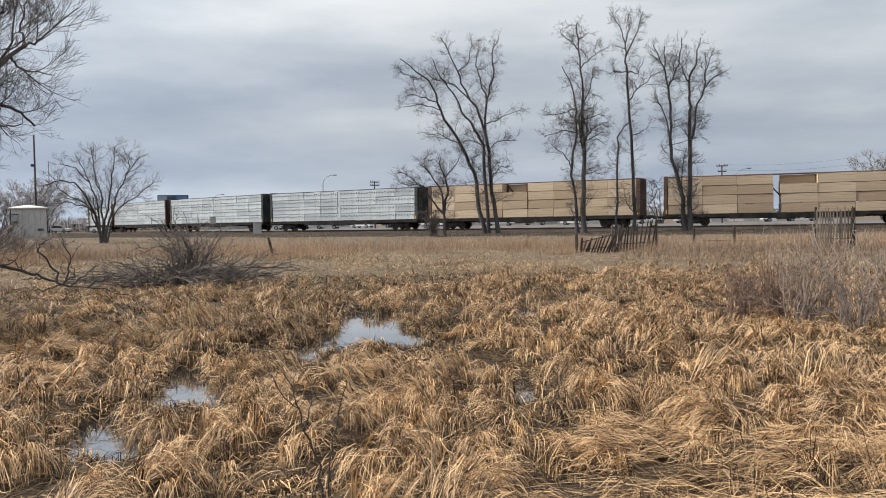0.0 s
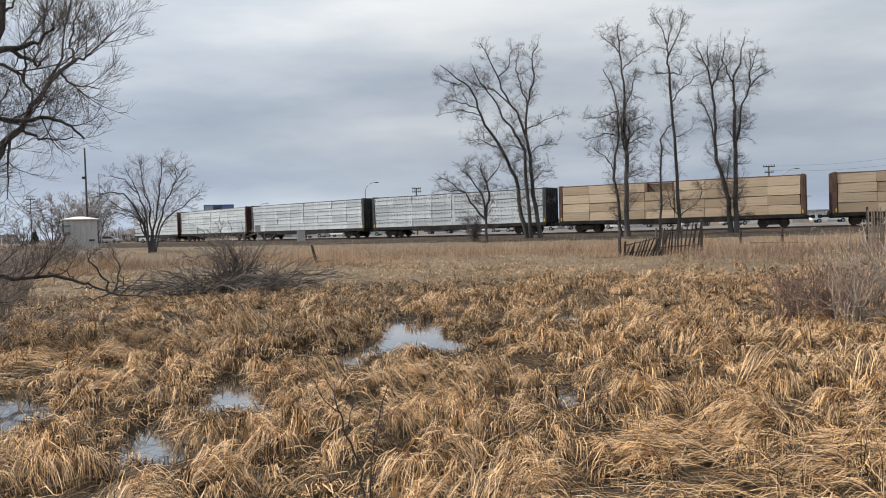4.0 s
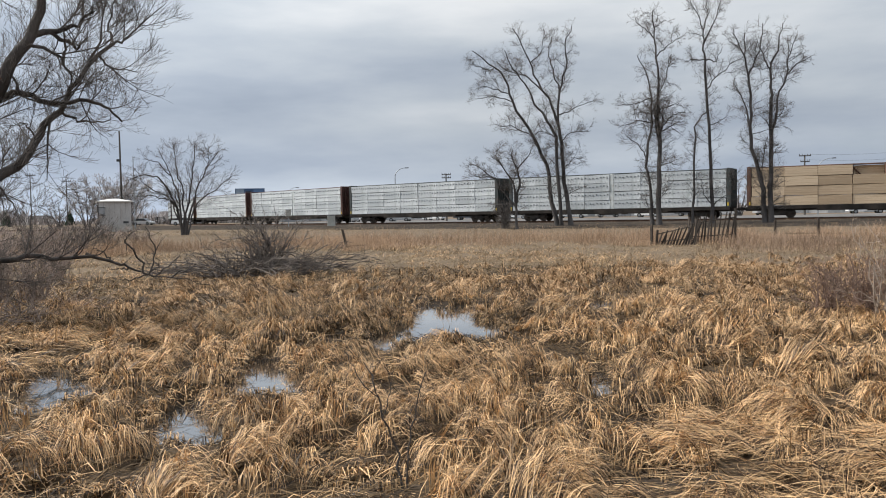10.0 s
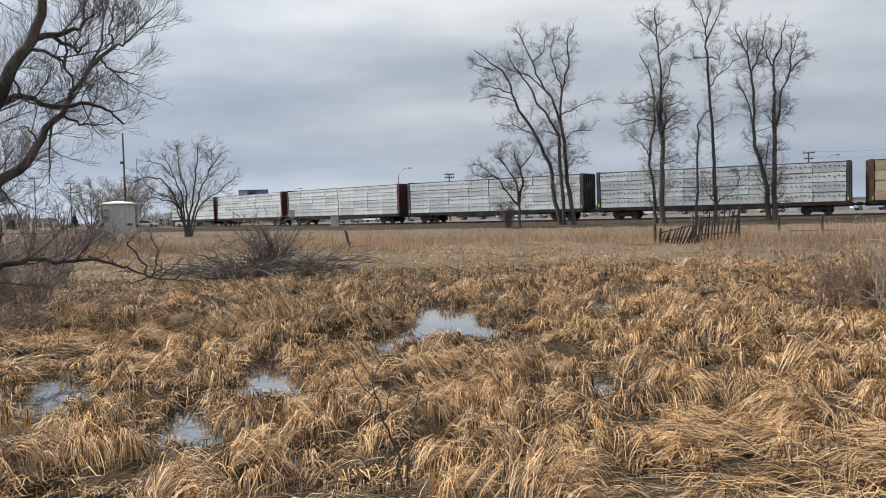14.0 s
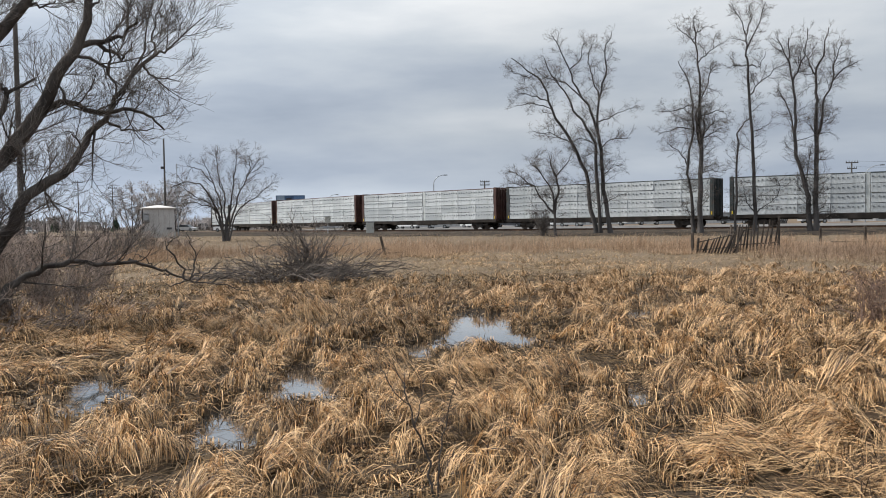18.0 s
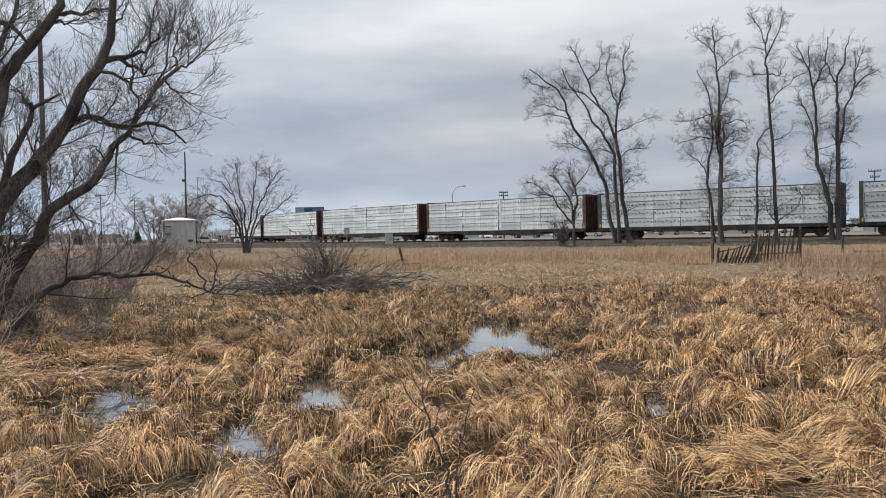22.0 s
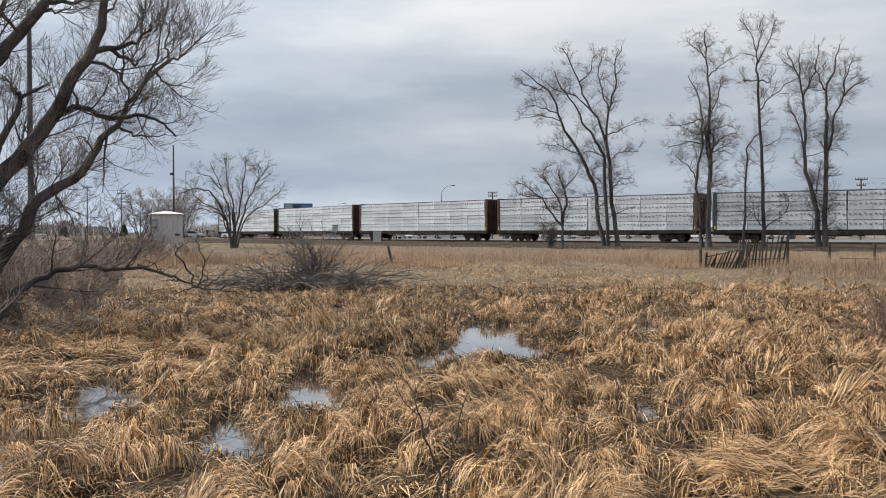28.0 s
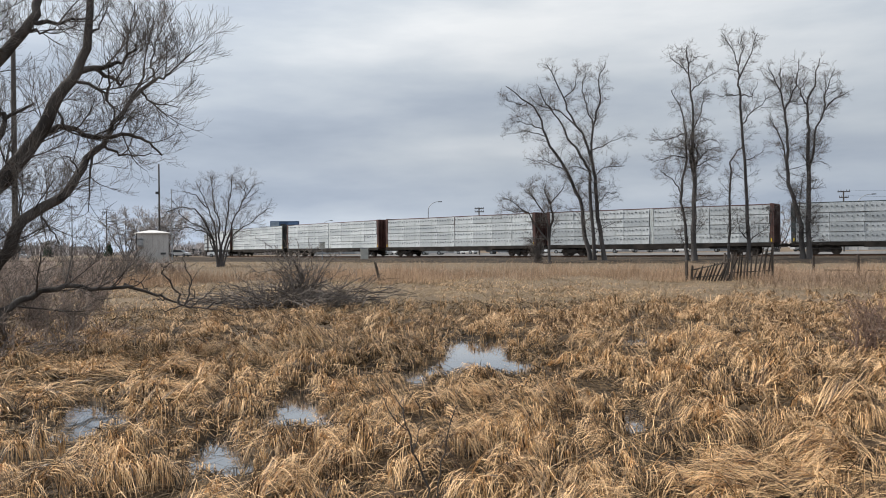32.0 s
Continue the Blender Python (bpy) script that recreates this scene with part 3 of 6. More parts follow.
# ---- bare trees ----
def curve_through(points, n, rnd, wobble):
    """n points along a smooth line through a few given ones, with a little wobble."""
    p = np.asarray(points, float)
    k = np.linspace(0, len(p) - 1, n)
    pad = np.concatenate([2 * p[:1] - p[1:2], p, 2 * p[-1:] - p[-2:-1]])
    out = []
    for u in k:
        i = min(int(u), len(p) - 2)
        f = u - i
        a, b, c, d = pad[i], pad[i + 1], pad[i + 2], pad[i + 3]
        out.append(0.5 * (2 * b + (c - a) * f + (2 * a - 5 * b + 4 * c - d) * f * f + (3 * b - 3 * c + d - a) * f ** 3))
    out = np.array(out)
    j = np.array([[rnd.gauss(0, wobble) for _ in range(3)] for _ in range(n)])
    j[0] = 0
    return out + j


def sprout(rnd, path, radii, spec, level, out):
    """Grows the next order of branches from a limb. spec, by level: count a metre, length, first fraction, angle, lift, points."""
    if level >= len(spec):
        return
    per_m, length, first, angle, lift, n = spec[level]
    gauss, uniform, sqrt = rnd.gauss, rnd.uniform, math.sqrt
    cum = [0.0]
    for a, b in zip(path, path[1:]):
        cum.append(cum[-1] + math.dist(a, b))
    total = max(cum[-1], 1e-6)
    count = per_m * total * (1 - first)
    count = int(count) + (rnd.random() < count % 1)
    for _ in range(count):
        f = first + (1 - first) * rnd.random() ** 0.85
        at, i = f * total, 0
        while i < len(path) - 2 and cum[i + 1] < at:
            i += 1
        w = (at - cum[i]) / max(cum[i + 1] - cum[i], 1e-6)
        (ax, ay, az), (bx, by, bz) = path[i], path[i + 1]
        px, py, pz = ax + (bx - ax) * w, ay + (by - ay) * w, az + (bz - az) * w
        r = radii[i] * (1 - w) + radii[i + 1] * w
        dx, dy, dz = bx - ax, by - ay, bz - az
        k = 1 / (sqrt(dx * dx + dy * dy + dz * dz) + 1e-9)
        dx, dy, dz = dx * k, dy * k, dz * k
        sx, sy, sz = gauss(0, 1), gauss(0, 1), gauss(0, 0.6)
        k = sx * dx + sy * dy + sz * dz
        sx, sy, sz = sx - k * dx, sy - k * dy, sz - k * dz
        a = radians(angle * uniform(0.65, 1.35))
        k = math.sin(a) / (sqrt(sx * sx + sy * sy + sz * sz) + 1e-9)
        c = math.cos(a)
        dx, dy, dz = dx * c + sx * k, dy * c + sy * k, dz * c + sz * k
        ln = length * uniform(0.5, 1.25) * (1.2 - 0.75 * f)
        pts = [(px, py, pz)]
        tx, ty, tz, g = gauss(0, 0.16) / n, gauss(0, 0.16) / n, lift * 1.6 / n, ln / (n - 1)
        for _k in range(n - 1):
            dx, dy, dz = dx + tx + gauss(0, CROOK), dy + ty + gauss(0, CROOK), dz + tz + gauss(0, 0.8 * CROOK)
            k = 1 / sqrt(dx * dx + dy * dy + dz * dz)
            dx, dy, dz = dx * k, dy * k, dz * k
            px, py, pz = px + dx * g, py + dy * g, pz + dz * g
            pts.append((px, py, pz))
        r0 = max(min(r * 0.6, 0.003 + (0.008 if level else 0.014) * ln), MIN_TWIG)
        r1 = max(r0 * 0.35, MIN_TWIG * 0.8)
        rr = [r0 + (r1 - r0) * k / (n - 1) for k in range(n)]
        out[level].append((pts, rr))
        sprout(rnd, pts, rr, spec, level + 1, out)


MIN_TWIG, CROOK = 0.006, 0.10


def bare_tree(name, az, d, base_z, stems, spec, label, category, seed, bark, twig, depth=0.25, wobble=0.05, group="", thin=0.0055, taper=1.15, crook=0.10):
    """stems: (radius at the foot, radius at the tip, points as (right, up) metres seen from the eye); they lean in depth at random."""
    global MIN_TWIG, CROOK
    MIN_TWIG, CROOK = thin, crook
    rnd = random.Random(seed)
    x, y = polar(az, d)
    tree = thing(name, pose(x, y, base_z, 0, 0, -az), label, category, group)
    out = [[] for _ in spec]
    trunks = []
    for r0, r1, pts in stems:
        sway = [rnd.gauss(0, depth) for _ in pts]
        path = [(px, sum(sway[1:i + 1]) if i else 0.0, pz) for i, (px, pz) in enumerate(pts)]
        if trunks and pts[0][1] >= 0.4:
            grown = np.concatenate([q for q, _ in trunks])
            gap = np.hypot(grown[:, 0] - pts[0][0], grown[:, 2] - pts[0][1])
            if gap.min() < 0.8:
                root = grown[gap.argmin()]
                path = [tuple(root)] + [(px, py + root[1], pz) for px, py, pz in path[1:]]
        n = max(8, int(3.2 * len(pts)))
        p = curve_through(path, n, rnd, wobble)
        rad = r1 + (r0 - r1) * (1 - np.linspace(0, 1, n)) ** taper
        if pts[0][1] < 0.4:
            rad[0] *= 1.35
            p[0, 2] -= 0.15
        trunks.append((p, rad))
        sprout(rnd, p.tolist(), rad.tolist(), spec, 0, out)
    for p, rad in trunks:
        part("trunk", tubes("trunk", [(p, rad)], bark, 9), bark, tree)
    for b in out[0]:
        part("limb", tubes("limb", [b], bark, 5), bark, tree)
    rest = [b for lv in out[1:] for b in lv]
    if rest:
        tagged(part("crown", tubes("crown", rest, twig, 3), twig, tree, "fine bare twigs"), kind="stuff")
    return tree


POPLAR = ((4.2, 1.55, 0.14, 60, 0.3, 7), (7.0, 0.8, 0.12, 54, 0.16, 5), (9.0, 0.38, 0.1, 50, 0.1, 3))
NARROW = ((5.8, 1.4, 0.06, 64, 0.34, 7), (7.0, 0.74, 0.12, 54, 0.16, 4), (9.0, 0.36, 0.1, 50, 0.1, 3))
BUSHY = ((3.6, 1.5, 0.25, 38, 0.04, 7), (6.8, 0.9, 0.1, 38, 0.04, 4), (9.0, 0.45, 0.1, 40, 0.05, 3))
TREE_GROUP = "bare trees in front of the railway"
bare_tree("bare_tree", 8.5, 62, 0.74, [
    (0.185, 0.03, ((-0.5, 0.0), (-1.0, 2.2), (-1.3, 4.7), (-2.4, 7.1), (-3.7, 9.3), (-4.4, 11.4), (-5.8, 12.7), (-6.9, 13.6))),
    (0.155, 0.025, ((-0.2, 0.0), (-0.4, 2.0), (-0.6, 6.6), (-1.2, 8.0), (-2.0, 9.2), (-2.8, 10.8), (-3.8, 12.0), (-4.2, 13.1))),
    (0.178, 0.03, ((0.5, 0.0), (0.1, 2.8), (-0.2, 6.2), (-0.4, 7.8), (-1.0, 9.5), (-2.2, 11.7), (-2.7, 13.1), (-3.6, 15.1))),
    (0.0946, 0.025, ((-0.4, 7.8), (-0.3, 10.1), (0.2, 12.0), (0.2, 13.7), (0.7, 14.9))),
    (0.06, 0.02, ((-0.3, 10.1), (-0.7, 11.8), (-1.0, 13.2), (-0.8, 14.4))),
    (0.06, 0.02, ((-1.6, 10.5), (-2.9, 11.6), (-4.2, 11.9), (-5.0, 12.7))),
    (0.05, 0.018, ((-2.4, 12.3), (-1.7, 13.0), (-1.3, 14.4))),
    (0.045, 0.015, ((-0.3, 8.3), (0.7, 8.8), (2.3, 9.3))),
    (0.045, 0.015, ((-0.2, 6.2), (0.5, 7.1), (2.0, 7.2))),
    (0.04, 0.015, ((0.1, 4.3), (0.6, 5.0), (1.5, 5.3))),
    (0.045, 0.015, ((-4.1, 10.3), (-5.2, 10.6), (-6.5, 10.9))),
    (0.045, 0.015, ((-3.7, 9.6), (-5.0, 10.0), (-6.4, 9.8))),
    (0.045, 0.015, ((-2.4, 7.1), (-3.9, 7.7), (-5.5, 8.0))),
    (0.04, 0.015, ((-5.0, 12.0), (-5.9, 12.0), (-6.7, 12.4))),
    (0.04, 0.015, ((-0.6, 6.8), (-1.5, 7.1), (-2.3, 7.0)))],
    POPLAR, "tall leafless three-stemmed poplar with grey-brown bark", "tree", 11, BARK, TWIG, group=TREE_GROUP, crook=0.22)
bare_tree("bare_tree", 5.2, 60, 0.72, [
    (0.116, 0.02, ((-0.0, 0.0), (-0.1, 1.5), (-0.2, 3.2), (-1.1, 4.7), (-1.8, 5.5))),
    (0.09, 0.018, ((-0.1, 1.5), (-0.8, 2.5), (-1.7, 3.8), (-3.4, 5.0))),
    (0.1, 0.018, ((-0.1, 1.6), (0.2, 3.5), (0.1, 4.4), (0.8, 5.2), (1.2, 5.9))),
    (0.06, 0.015, ((0.1, 4.3), (-0.3, 5.1), (-0.2, 6.1))),
    (0.04, 0.012, ((-0.1, 1.5), (-0.8, 1.9), (-1.7, 1.7))),
    (0.05, 0.012, ((-1.7, 3.8), (-2.5, 3.9), (-3.5, 4.0))),
    (0.05, 0.012, ((-1.1, 4.7), (-1.5, 5.4), (-1.2, 6.0)))],
    ((6.5, 1.2, 0.2, 50, 0.15, 6), (8.5, 0.66, 0.1, 46, 0.15, 4), (10.0, 0.38, 0.1, 44, 0.1, 3)), "small spreading leafless tree with dark bark", "tree", 12, BARK, TWIG, group=TREE_GROUP, crook=0.16)
bare_tree("bare_tree", 14.7, 60, 0.72, [
    (0.155, 0.05, ((-0.3, 0.00), (-0.4, 1.85), (-0.6, 4.08), (-0.7, 5.15))),
    (0.05, 0.015, ((-0.7, 5.15), (-1.3, 5.93), (-2.0, 6.51))),
    (0.0927, 0.025, ((-0.5, 4.28), (-0.3, 7.19), (-0.3, 8.85), (-0.6, 10.79), (-1.2, 12.25))),
    (0.194, 0.03, ((0.2, 0.00), (0.2, 3.69), (0.3, 6.61), (0.1, 8.07), (0.2, 10.59), (-0.0, 13.22), (-0.2, 15.36))),
    (0.108, 0.05, ((0.3, 6.03), (-0.0, 7.29), (-0.0, 8.46), (0.2, 9.82))),
    (0.08, 0.02, ((0.4, 6.80), (0.5, 7.68), (0.2, 8.85), (0.7, 10.89), (1.1, 12.34))),
    (0.045, 0.015, ((-0.1, 8.94), (-1.2, 8.94), (-2.6, 8.65))),
    (0.045, 0.015, ((-0.3, 7.29), (-1.3, 7.58), (-2.6, 7.19))),
    (0.045, 0.015, ((0.1, 8.07), (0.9, 8.55), (1.8, 8.55))),
    (0.045, 0.015, ((0.4, 7.19), (1.2, 7.87), (2.1, 8.07))),
    (0.04, 0.015, ((0.5, 6.61), (1.1, 7.19), (1.9, 7.48))),
    (0.05, 0.015, ((0.1, 12.05), (0.8, 12.73), (1.6, 13.32))),
    (0.05, 0.015, ((-0.0, 13.41), (-0.7, 14.19), (-1.4, 14.97))),
    (0.04, 0.015, ((-0.1, 14.29), (0.6, 14.68))),
    (0.04, 0.015, ((0.2, 3.89), (0.8, 4.47), (1.6, 4.37)))],
    NARROW, "tall leafless two-stemmed poplar with grey-brown bark", "tree", 13, BARK, TWIG, group=TREE_GROUP, crook=0.22)
bare_tree("bare_tree", 18.0, 62, 0.74, [
    (0.155, 0.02, ((0.4, 0.00), (0.3, 2.53), (0.1, 7.10), (-0.1, 11.37), (-0.2, 12.83), (0.6, 14.58), (1.1, 16.04))),
    (0.06, 0.018, ((-0.1, 12.93), (-0.3, 14.19), (-1.1, 16.04))),
    (0.05, 0.018, ((0.0, 13.71), (0.0, 14.97), (0.1, 16.14))),
    (0.0946, 0.03, ((-1.0, 0.00), (-0.9, 4.08), (-0.8, 6.80), (-0.4, 7.78), (0.1, 8.26))),
    (0.05, 0.015, ((0.1, 10.01), (0.9, 10.79), (2.5, 11.96))),
    (0.05, 0.015, ((-0.1, 11.37), (0.6, 11.76), (1.0, 12.64))),
    (0.04, 0.015, ((-0.2, 11.66), (-0.9, 11.86), (-1.6, 11.76))),
    (0.05, 0.015, ((0.4, 1.26), (1.0, 1.94), (1.8, 2.53))),
    (0.035, 0.012, ((1.7, 2.43), (1.9, 3.30), (1.6, 3.89))),
    (0.05, 0.015, ((0.3, 1.17), (-0.2, 2.33), (-0.4, 3.40))),
    (0.035, 0.012, ((0.1, 7.29), (0.9, 7.48), (1.5, 7.87)))],
    ((5.4, 1.2, 0.14, 60, 0.4, 6), (6.6, 0.68, 0.1, 50, 0.2, 4), (9.0, 0.36, 0.1, 46, 0.12, 3)), "slender leafless poplar with one main stem", "tree", 14, BARK, TWIG, group=TREE_GROUP, crook=0.2)
bare_tree("bare_tree", 21.6, 62, 0.74, [
    (0.185, 0.03, ((0.0, 0.00), (-0.2, 2.82), (-0.8, 5.44), (-0.9, 8.07), (-1.1, 10.59), (-1.3, 11.76), (-1.4, 13.61))),
    (0.07, 0.02, ((-1.1, 10.59), (-0.5, 11.86), (-0.1, 14.00))),
    (0.06, 0.018, ((-1.3, 11.57), (-1.8, 12.83), (-2.1, 13.71))),
    (0.08, 0.02, ((-0.8, 6.12), (-1.3, 8.36), (-2.0, 10.11))),
    (0.185, 0.03, ((0.4, 0.00), (0.4, 4.28), (0.4, 7.68), (0.5, 9.53), (0.3, 11.08), (0.9, 12.64), (1.2, 14.29))),
    (0.101, 0.025, ((0.4, 5.83), (0.8, 8.46), (1.5, 10.50), (2.9, 11.66))),
    (0.06, 0.018, ((1.5, 10.50), (1.6, 11.76), (2.0, 13.02))),
    (0.06, 0.018, ((0.3, 11.08), (-0.1, 12.05), (-0.4, 12.93))),
    (0.05, 0.018, ((0.0, 1.36), (-0.2, 3.40), (-0.1, 5.25), (0.2, 6.22)))],
    NARROW, "tall leafless two-stemmed poplar with forked tops", "tree", 15, BARK, TWIG, group=TREE_GROUP, crook=0.22)
bare_tree("bare_tree", -17.85, 62, 0.74, [
    (0.112, 0.02, ((0.1, 0.0), (-0.3, 1.9), (-1.1, 3.8), (-2.2, 4.4), (-3.5, 4.0))),
    (0.080, 0.02, ((0.1, 0.0), (-0.1, 2.4), (-0.6, 4.5), (-1.3, 6.2))),
    (0.080, 0.02, ((0.2, 0.0), (0.2, 2.8), (-0.2, 4.9), (-0.4, 6.7))),
    (0.080, 0.02, ((0.2, 0.0), (0.6, 2.8), (1.0, 4.9), (1.1, 6.8))),
    (0.088, 0.02, ((0.3, 0.0), (0.9, 2.5), (1.7, 4.4), (2.8, 6.2))),
    (0.064, 0.018, ((0.4, 0.0), (1.2, 2.3), (2.4, 3.2), (3.7, 4.3))),
    (0.056, 0.018, ((-0.1, 1.0), (-0.7, 2.4), (-1.9, 2.9), (-3.0, 2.8))),
    (0.048, 0.018, ((-0.3, 1.9), (-1.0, 2.9), (-2.2, 3.5), (-3.1, 4.9))),
    (0.048, 0.018, ((-0.6, 4.5), (-1.5, 5.3), (-2.4, 5.6))),
    (0.048, 0.018, ((1.7, 4.4), (2.1, 5.5), (2.2, 6.6)))],
    BUSHY, "vase-shaped leafless tree with many stems from one foot", "tree", 16, BARK, TWIG, depth=0.5, crook=0.13)

# the old willow at the marsh's edge
WILLOW = ((5.6, 1.05, 0.15, 50, 0.42, 6), (12.0, 0.68, 0.1, 42, 0.42, 4), (15.0, 0.36, 0.1, 36, 0.34, 3))
bare_tree("old_willow", -32.5, 16.5, 0.07, [
    (0.146, 0.035, ((-0.32, 0.0), (0.01, 0.92), (0.53, 1.84), (0.84, 2.46), (1.49, 2.89), (1.84, 3.44), (2.22, 3.94), (2.45, 4.39), (3.13, 5.18))),
    (0.189, 0.06, ((-0.62, 0.0), (-0.15, 2.15), (0.5, 3.13), (1.02, 3.91), (1.39, 4.64), (1.75, 5.24), (1.96, 6.03), (1.97, 6.89))),
    (0.172, 0.07, ((-0.65, 1.15), (-0.22, 3.26), (0.01, 4.19), (0.17, 4.91), (0.68, 5.62), (1.02, 6.11), (1.16, 6.78))),
    (0.112, 0.06, ((0.03, 4.19), (-0.04, 4.84), (-0.2, 5.59), (-0.17, 6.6))),
    (0.112, 0.02, ((-0.56, 1.45), (-0.01, 2.76), (0.37, 3.75), (0.62, 4.29), (1.05, 4.59))),
    (0.05, 0.015, ((0.61, 4.26), (0.46, 4.5), (0.31, 4.7))),
    (0.075, 0.02, ((1.69, 5.12), (2.0, 5.29), (2.47, 5.39), (2.77, 5.75))),
    (0.045, 0.012, ((2.07, 5.31), (2.38, 5.13), (2.53, 5.04), (2.7, 5.32))),
    (0.065, 0.018, ((1.18, 4.03), (1.53, 4.21), (2.08, 4.01), (2.55, 4.04), (2.92, 3.92), (3.21, 3.69))),
    (0.035, 0.012, ((1.62, 4.97), (2.1, 4.88), (2.33, 4.6), (2.41, 4.38))),
    (0.03, 0.01, ((1.53, 4.22), (1.42, 4.49), (1.34, 4.8))),
    (0.05, 0.012, ((1.07, 6.09), (1.54, 6.08), (1.92, 6.2))),
    (0.03, 0.01, ((0.95, 5.86), (1.21, 5.91), (1.41, 5.99))),
    (0.06, 0.015, ((-0.16, 5.79), (0.22, 5.68), (0.45, 5.45), (0.58, 5.38))),
    (0.028, 0.008, ((1.04, 2.55), (1.23, 2.34), (1.42, 2.02))),
    (0.03, 0.007, ((2.05, 3.64), (1.94, 3.23), (1.95, 2.6))),
    (0.025, 0.007, ((1.84, 3.35), (1.67, 3.56), (1.44, 3.62))),
    (0.03, 0.01, ((2.29, 3.78), (2.65, 3.71), (3.03, 3.75))),
    (0.028, 0.008, ((2.94, 4.92), (3.1, 4.77), (3.63, 4.73))),
    (0.028, 0.008, ((3.1, 5.16), (3.49, 5.39), (4.03, 6.01))),
    (0.028, 0.008, ((3.05, 5.06), (3.13, 5.61), (3.36, 6.41))),
    (0.028, 0.008, ((2.75, 4.8), (2.94, 5.37), (2.99, 6.15))),
    (0.028, 0.008, ((2.63, 5.56), (2.62, 5.94), (2.78, 6.62))),
    (0.028, 0.008, ((1.96, 5.98), (2.19, 6.16), (2.36, 6.73))),
    (0.03, 0.01, ((2.17, 4.75), (2.27, 5.09), (2.26, 5.3))),
    (0.075, 0.03, ((-0.04, 0.0), (0.42, 0.7), (0.8, 1.0), (1.29, 1.19), (1.64, 1.23), (1.99, 1.15), (2.64, 1.18))),
    (0.06, 0.02, ((-0.45, 0.0), (-0.26, 0.73), (-0.19, 1.19), (0.05, 1.59), (-0.15, 2.15))),
    (0.03, 0.01, ((-0.14, 1.26), (0.18, 1.72), (0.54, 2.15))),
    (0.09, 0.03, ((-0.73, 1.95), (-0.53, 3.65), (-0.15, 4.99), (0.31, 5.95), (0.37, 6.67)))],
    WILLOW, "old leaning willow with dark bark, crooked limbs and bare twigs", "tree", 21, BARK_DARK, TWIG, depth=0.14, wobble=0.02, thin=0.0029, taper=1.15, crook=0.12)


# ---- grass ----
def blades(name, x, y, head, length, width, tilt, bend, curl, seg, mat, label, category, lift=0.0, fold=0.0):
    """Many bent strips as one mesh: they rise at tilt from their roots and droop by bend over their length (radians)."""
    n = len(x)
    rng = np.random.default_rng(n)
    z0 = height(x, y) + lift
    px, py, pz = x.copy(), y.copy(), z0 - 0.02
    floor = z0 + 0.015 + 0.05 * rng.random(n)
    twist = rng.normal(0, 0.5, n)
    verts = np.empty((n, seg + 1, 2, 3), np.float32)
    for k in range(seg + 1):
        s = k / seg
        h = head + curl * s
        w = width * (1 - 0.85 * s ** 2) / 2
        wx, wy, wz = -np.sin(h) * w, np.cos(h) * w, w * np.sin(twist) * 0.8
        verts[:, k, 0] = np.stack([px - wx, py - wy, pz - wz], -1)
        verts[:, k, 1] = np.stack([px + wx, py + wy, pz + wz], -1)
        f = np.clip(((k + 0.5) / seg - fold) / (1.02 - fold) * 1.5, 0, 1)
        a = tilt - bend * f * f * (3 - 2 * f)
        step = length / seg
        px, py = px + np.cos(a) * np.cos(h) * step, py + np.cos(a) * np.sin(h) * step
        pz = np.maximum(pz + np.sin(a) * step, floor)
    base = np.arange(n)[:, None] * (seg + 1) * 2
    k = np.arange(seg)[None, :] * 2
    a = base + k
    quads = np.stack([a, a + 1, a + 3, a + 2], -1).reshape(-1, 4)
    return tagged(new(name, fast_mesh(name, verts.reshape(-1, 3), quads, [mat])), label, category, kind="stuff")


def wedge(rng, n, r0, r1, az=37.0, power=1.0):
    """n places in the part of the land that the view sweeps, between two distances."""
    r = np.sqrt(r0 * r0 + (r1 * r1 - r0 * r0) * rng.random(n) ** power)
    a = np.radians(rng.uniform(-az, az, n))
    return r * np.sin(a), r * np.cos(a)


def swirl(x, y):
    """The way the flattened sedge lies, in radians."""
    return -1.6 + 1.15 * np.sin(0.62 * x + 0.4 * y + 0.6) + 0.9 * np.sin(0.95 * y - 0.5 * x + 2.1) + 0.5 * np.sin(2.1 * x + 1.4 * y)


def matted(x, y):
    """1 where the sedge lies pressed flat in long level mats, 0 where it stands in tussocks."""
    az, r = np.degrees(np.arctan2(x, y)), np.hypot(x, y)
    right = np.clip((az - 7) / 8, 0, 1) * np.clip((8.6 - r) / 1.6, 0, 1)
    left = np.clip((-18 - az) / 5, 0, 1) * np.clip((r - 10.3) / 1.2, 0, 1) * np.clip((15.5 - r) / 2, 0, 1)
    return np.maximum(right, left)


def near_pool(x, y):
    """1 at the near edge of a pool, where the sedge is short, falling to 0 a metre away."""
    r = np.hypot(x, y)
    return np.maximum.reduce([pool_depth(x * (1 + k / r), y * (1 + k / r)) for k in (0.0, 0.3, 0.6, 0.95, 1.3)])


# tussocks: rounded humps with a gentle back and a steep lip, over which the blades hang
GRID, GX, GY = 0.04, -21.0, 2.0
HUMP = np.zeros((660, 1060), np.float32)


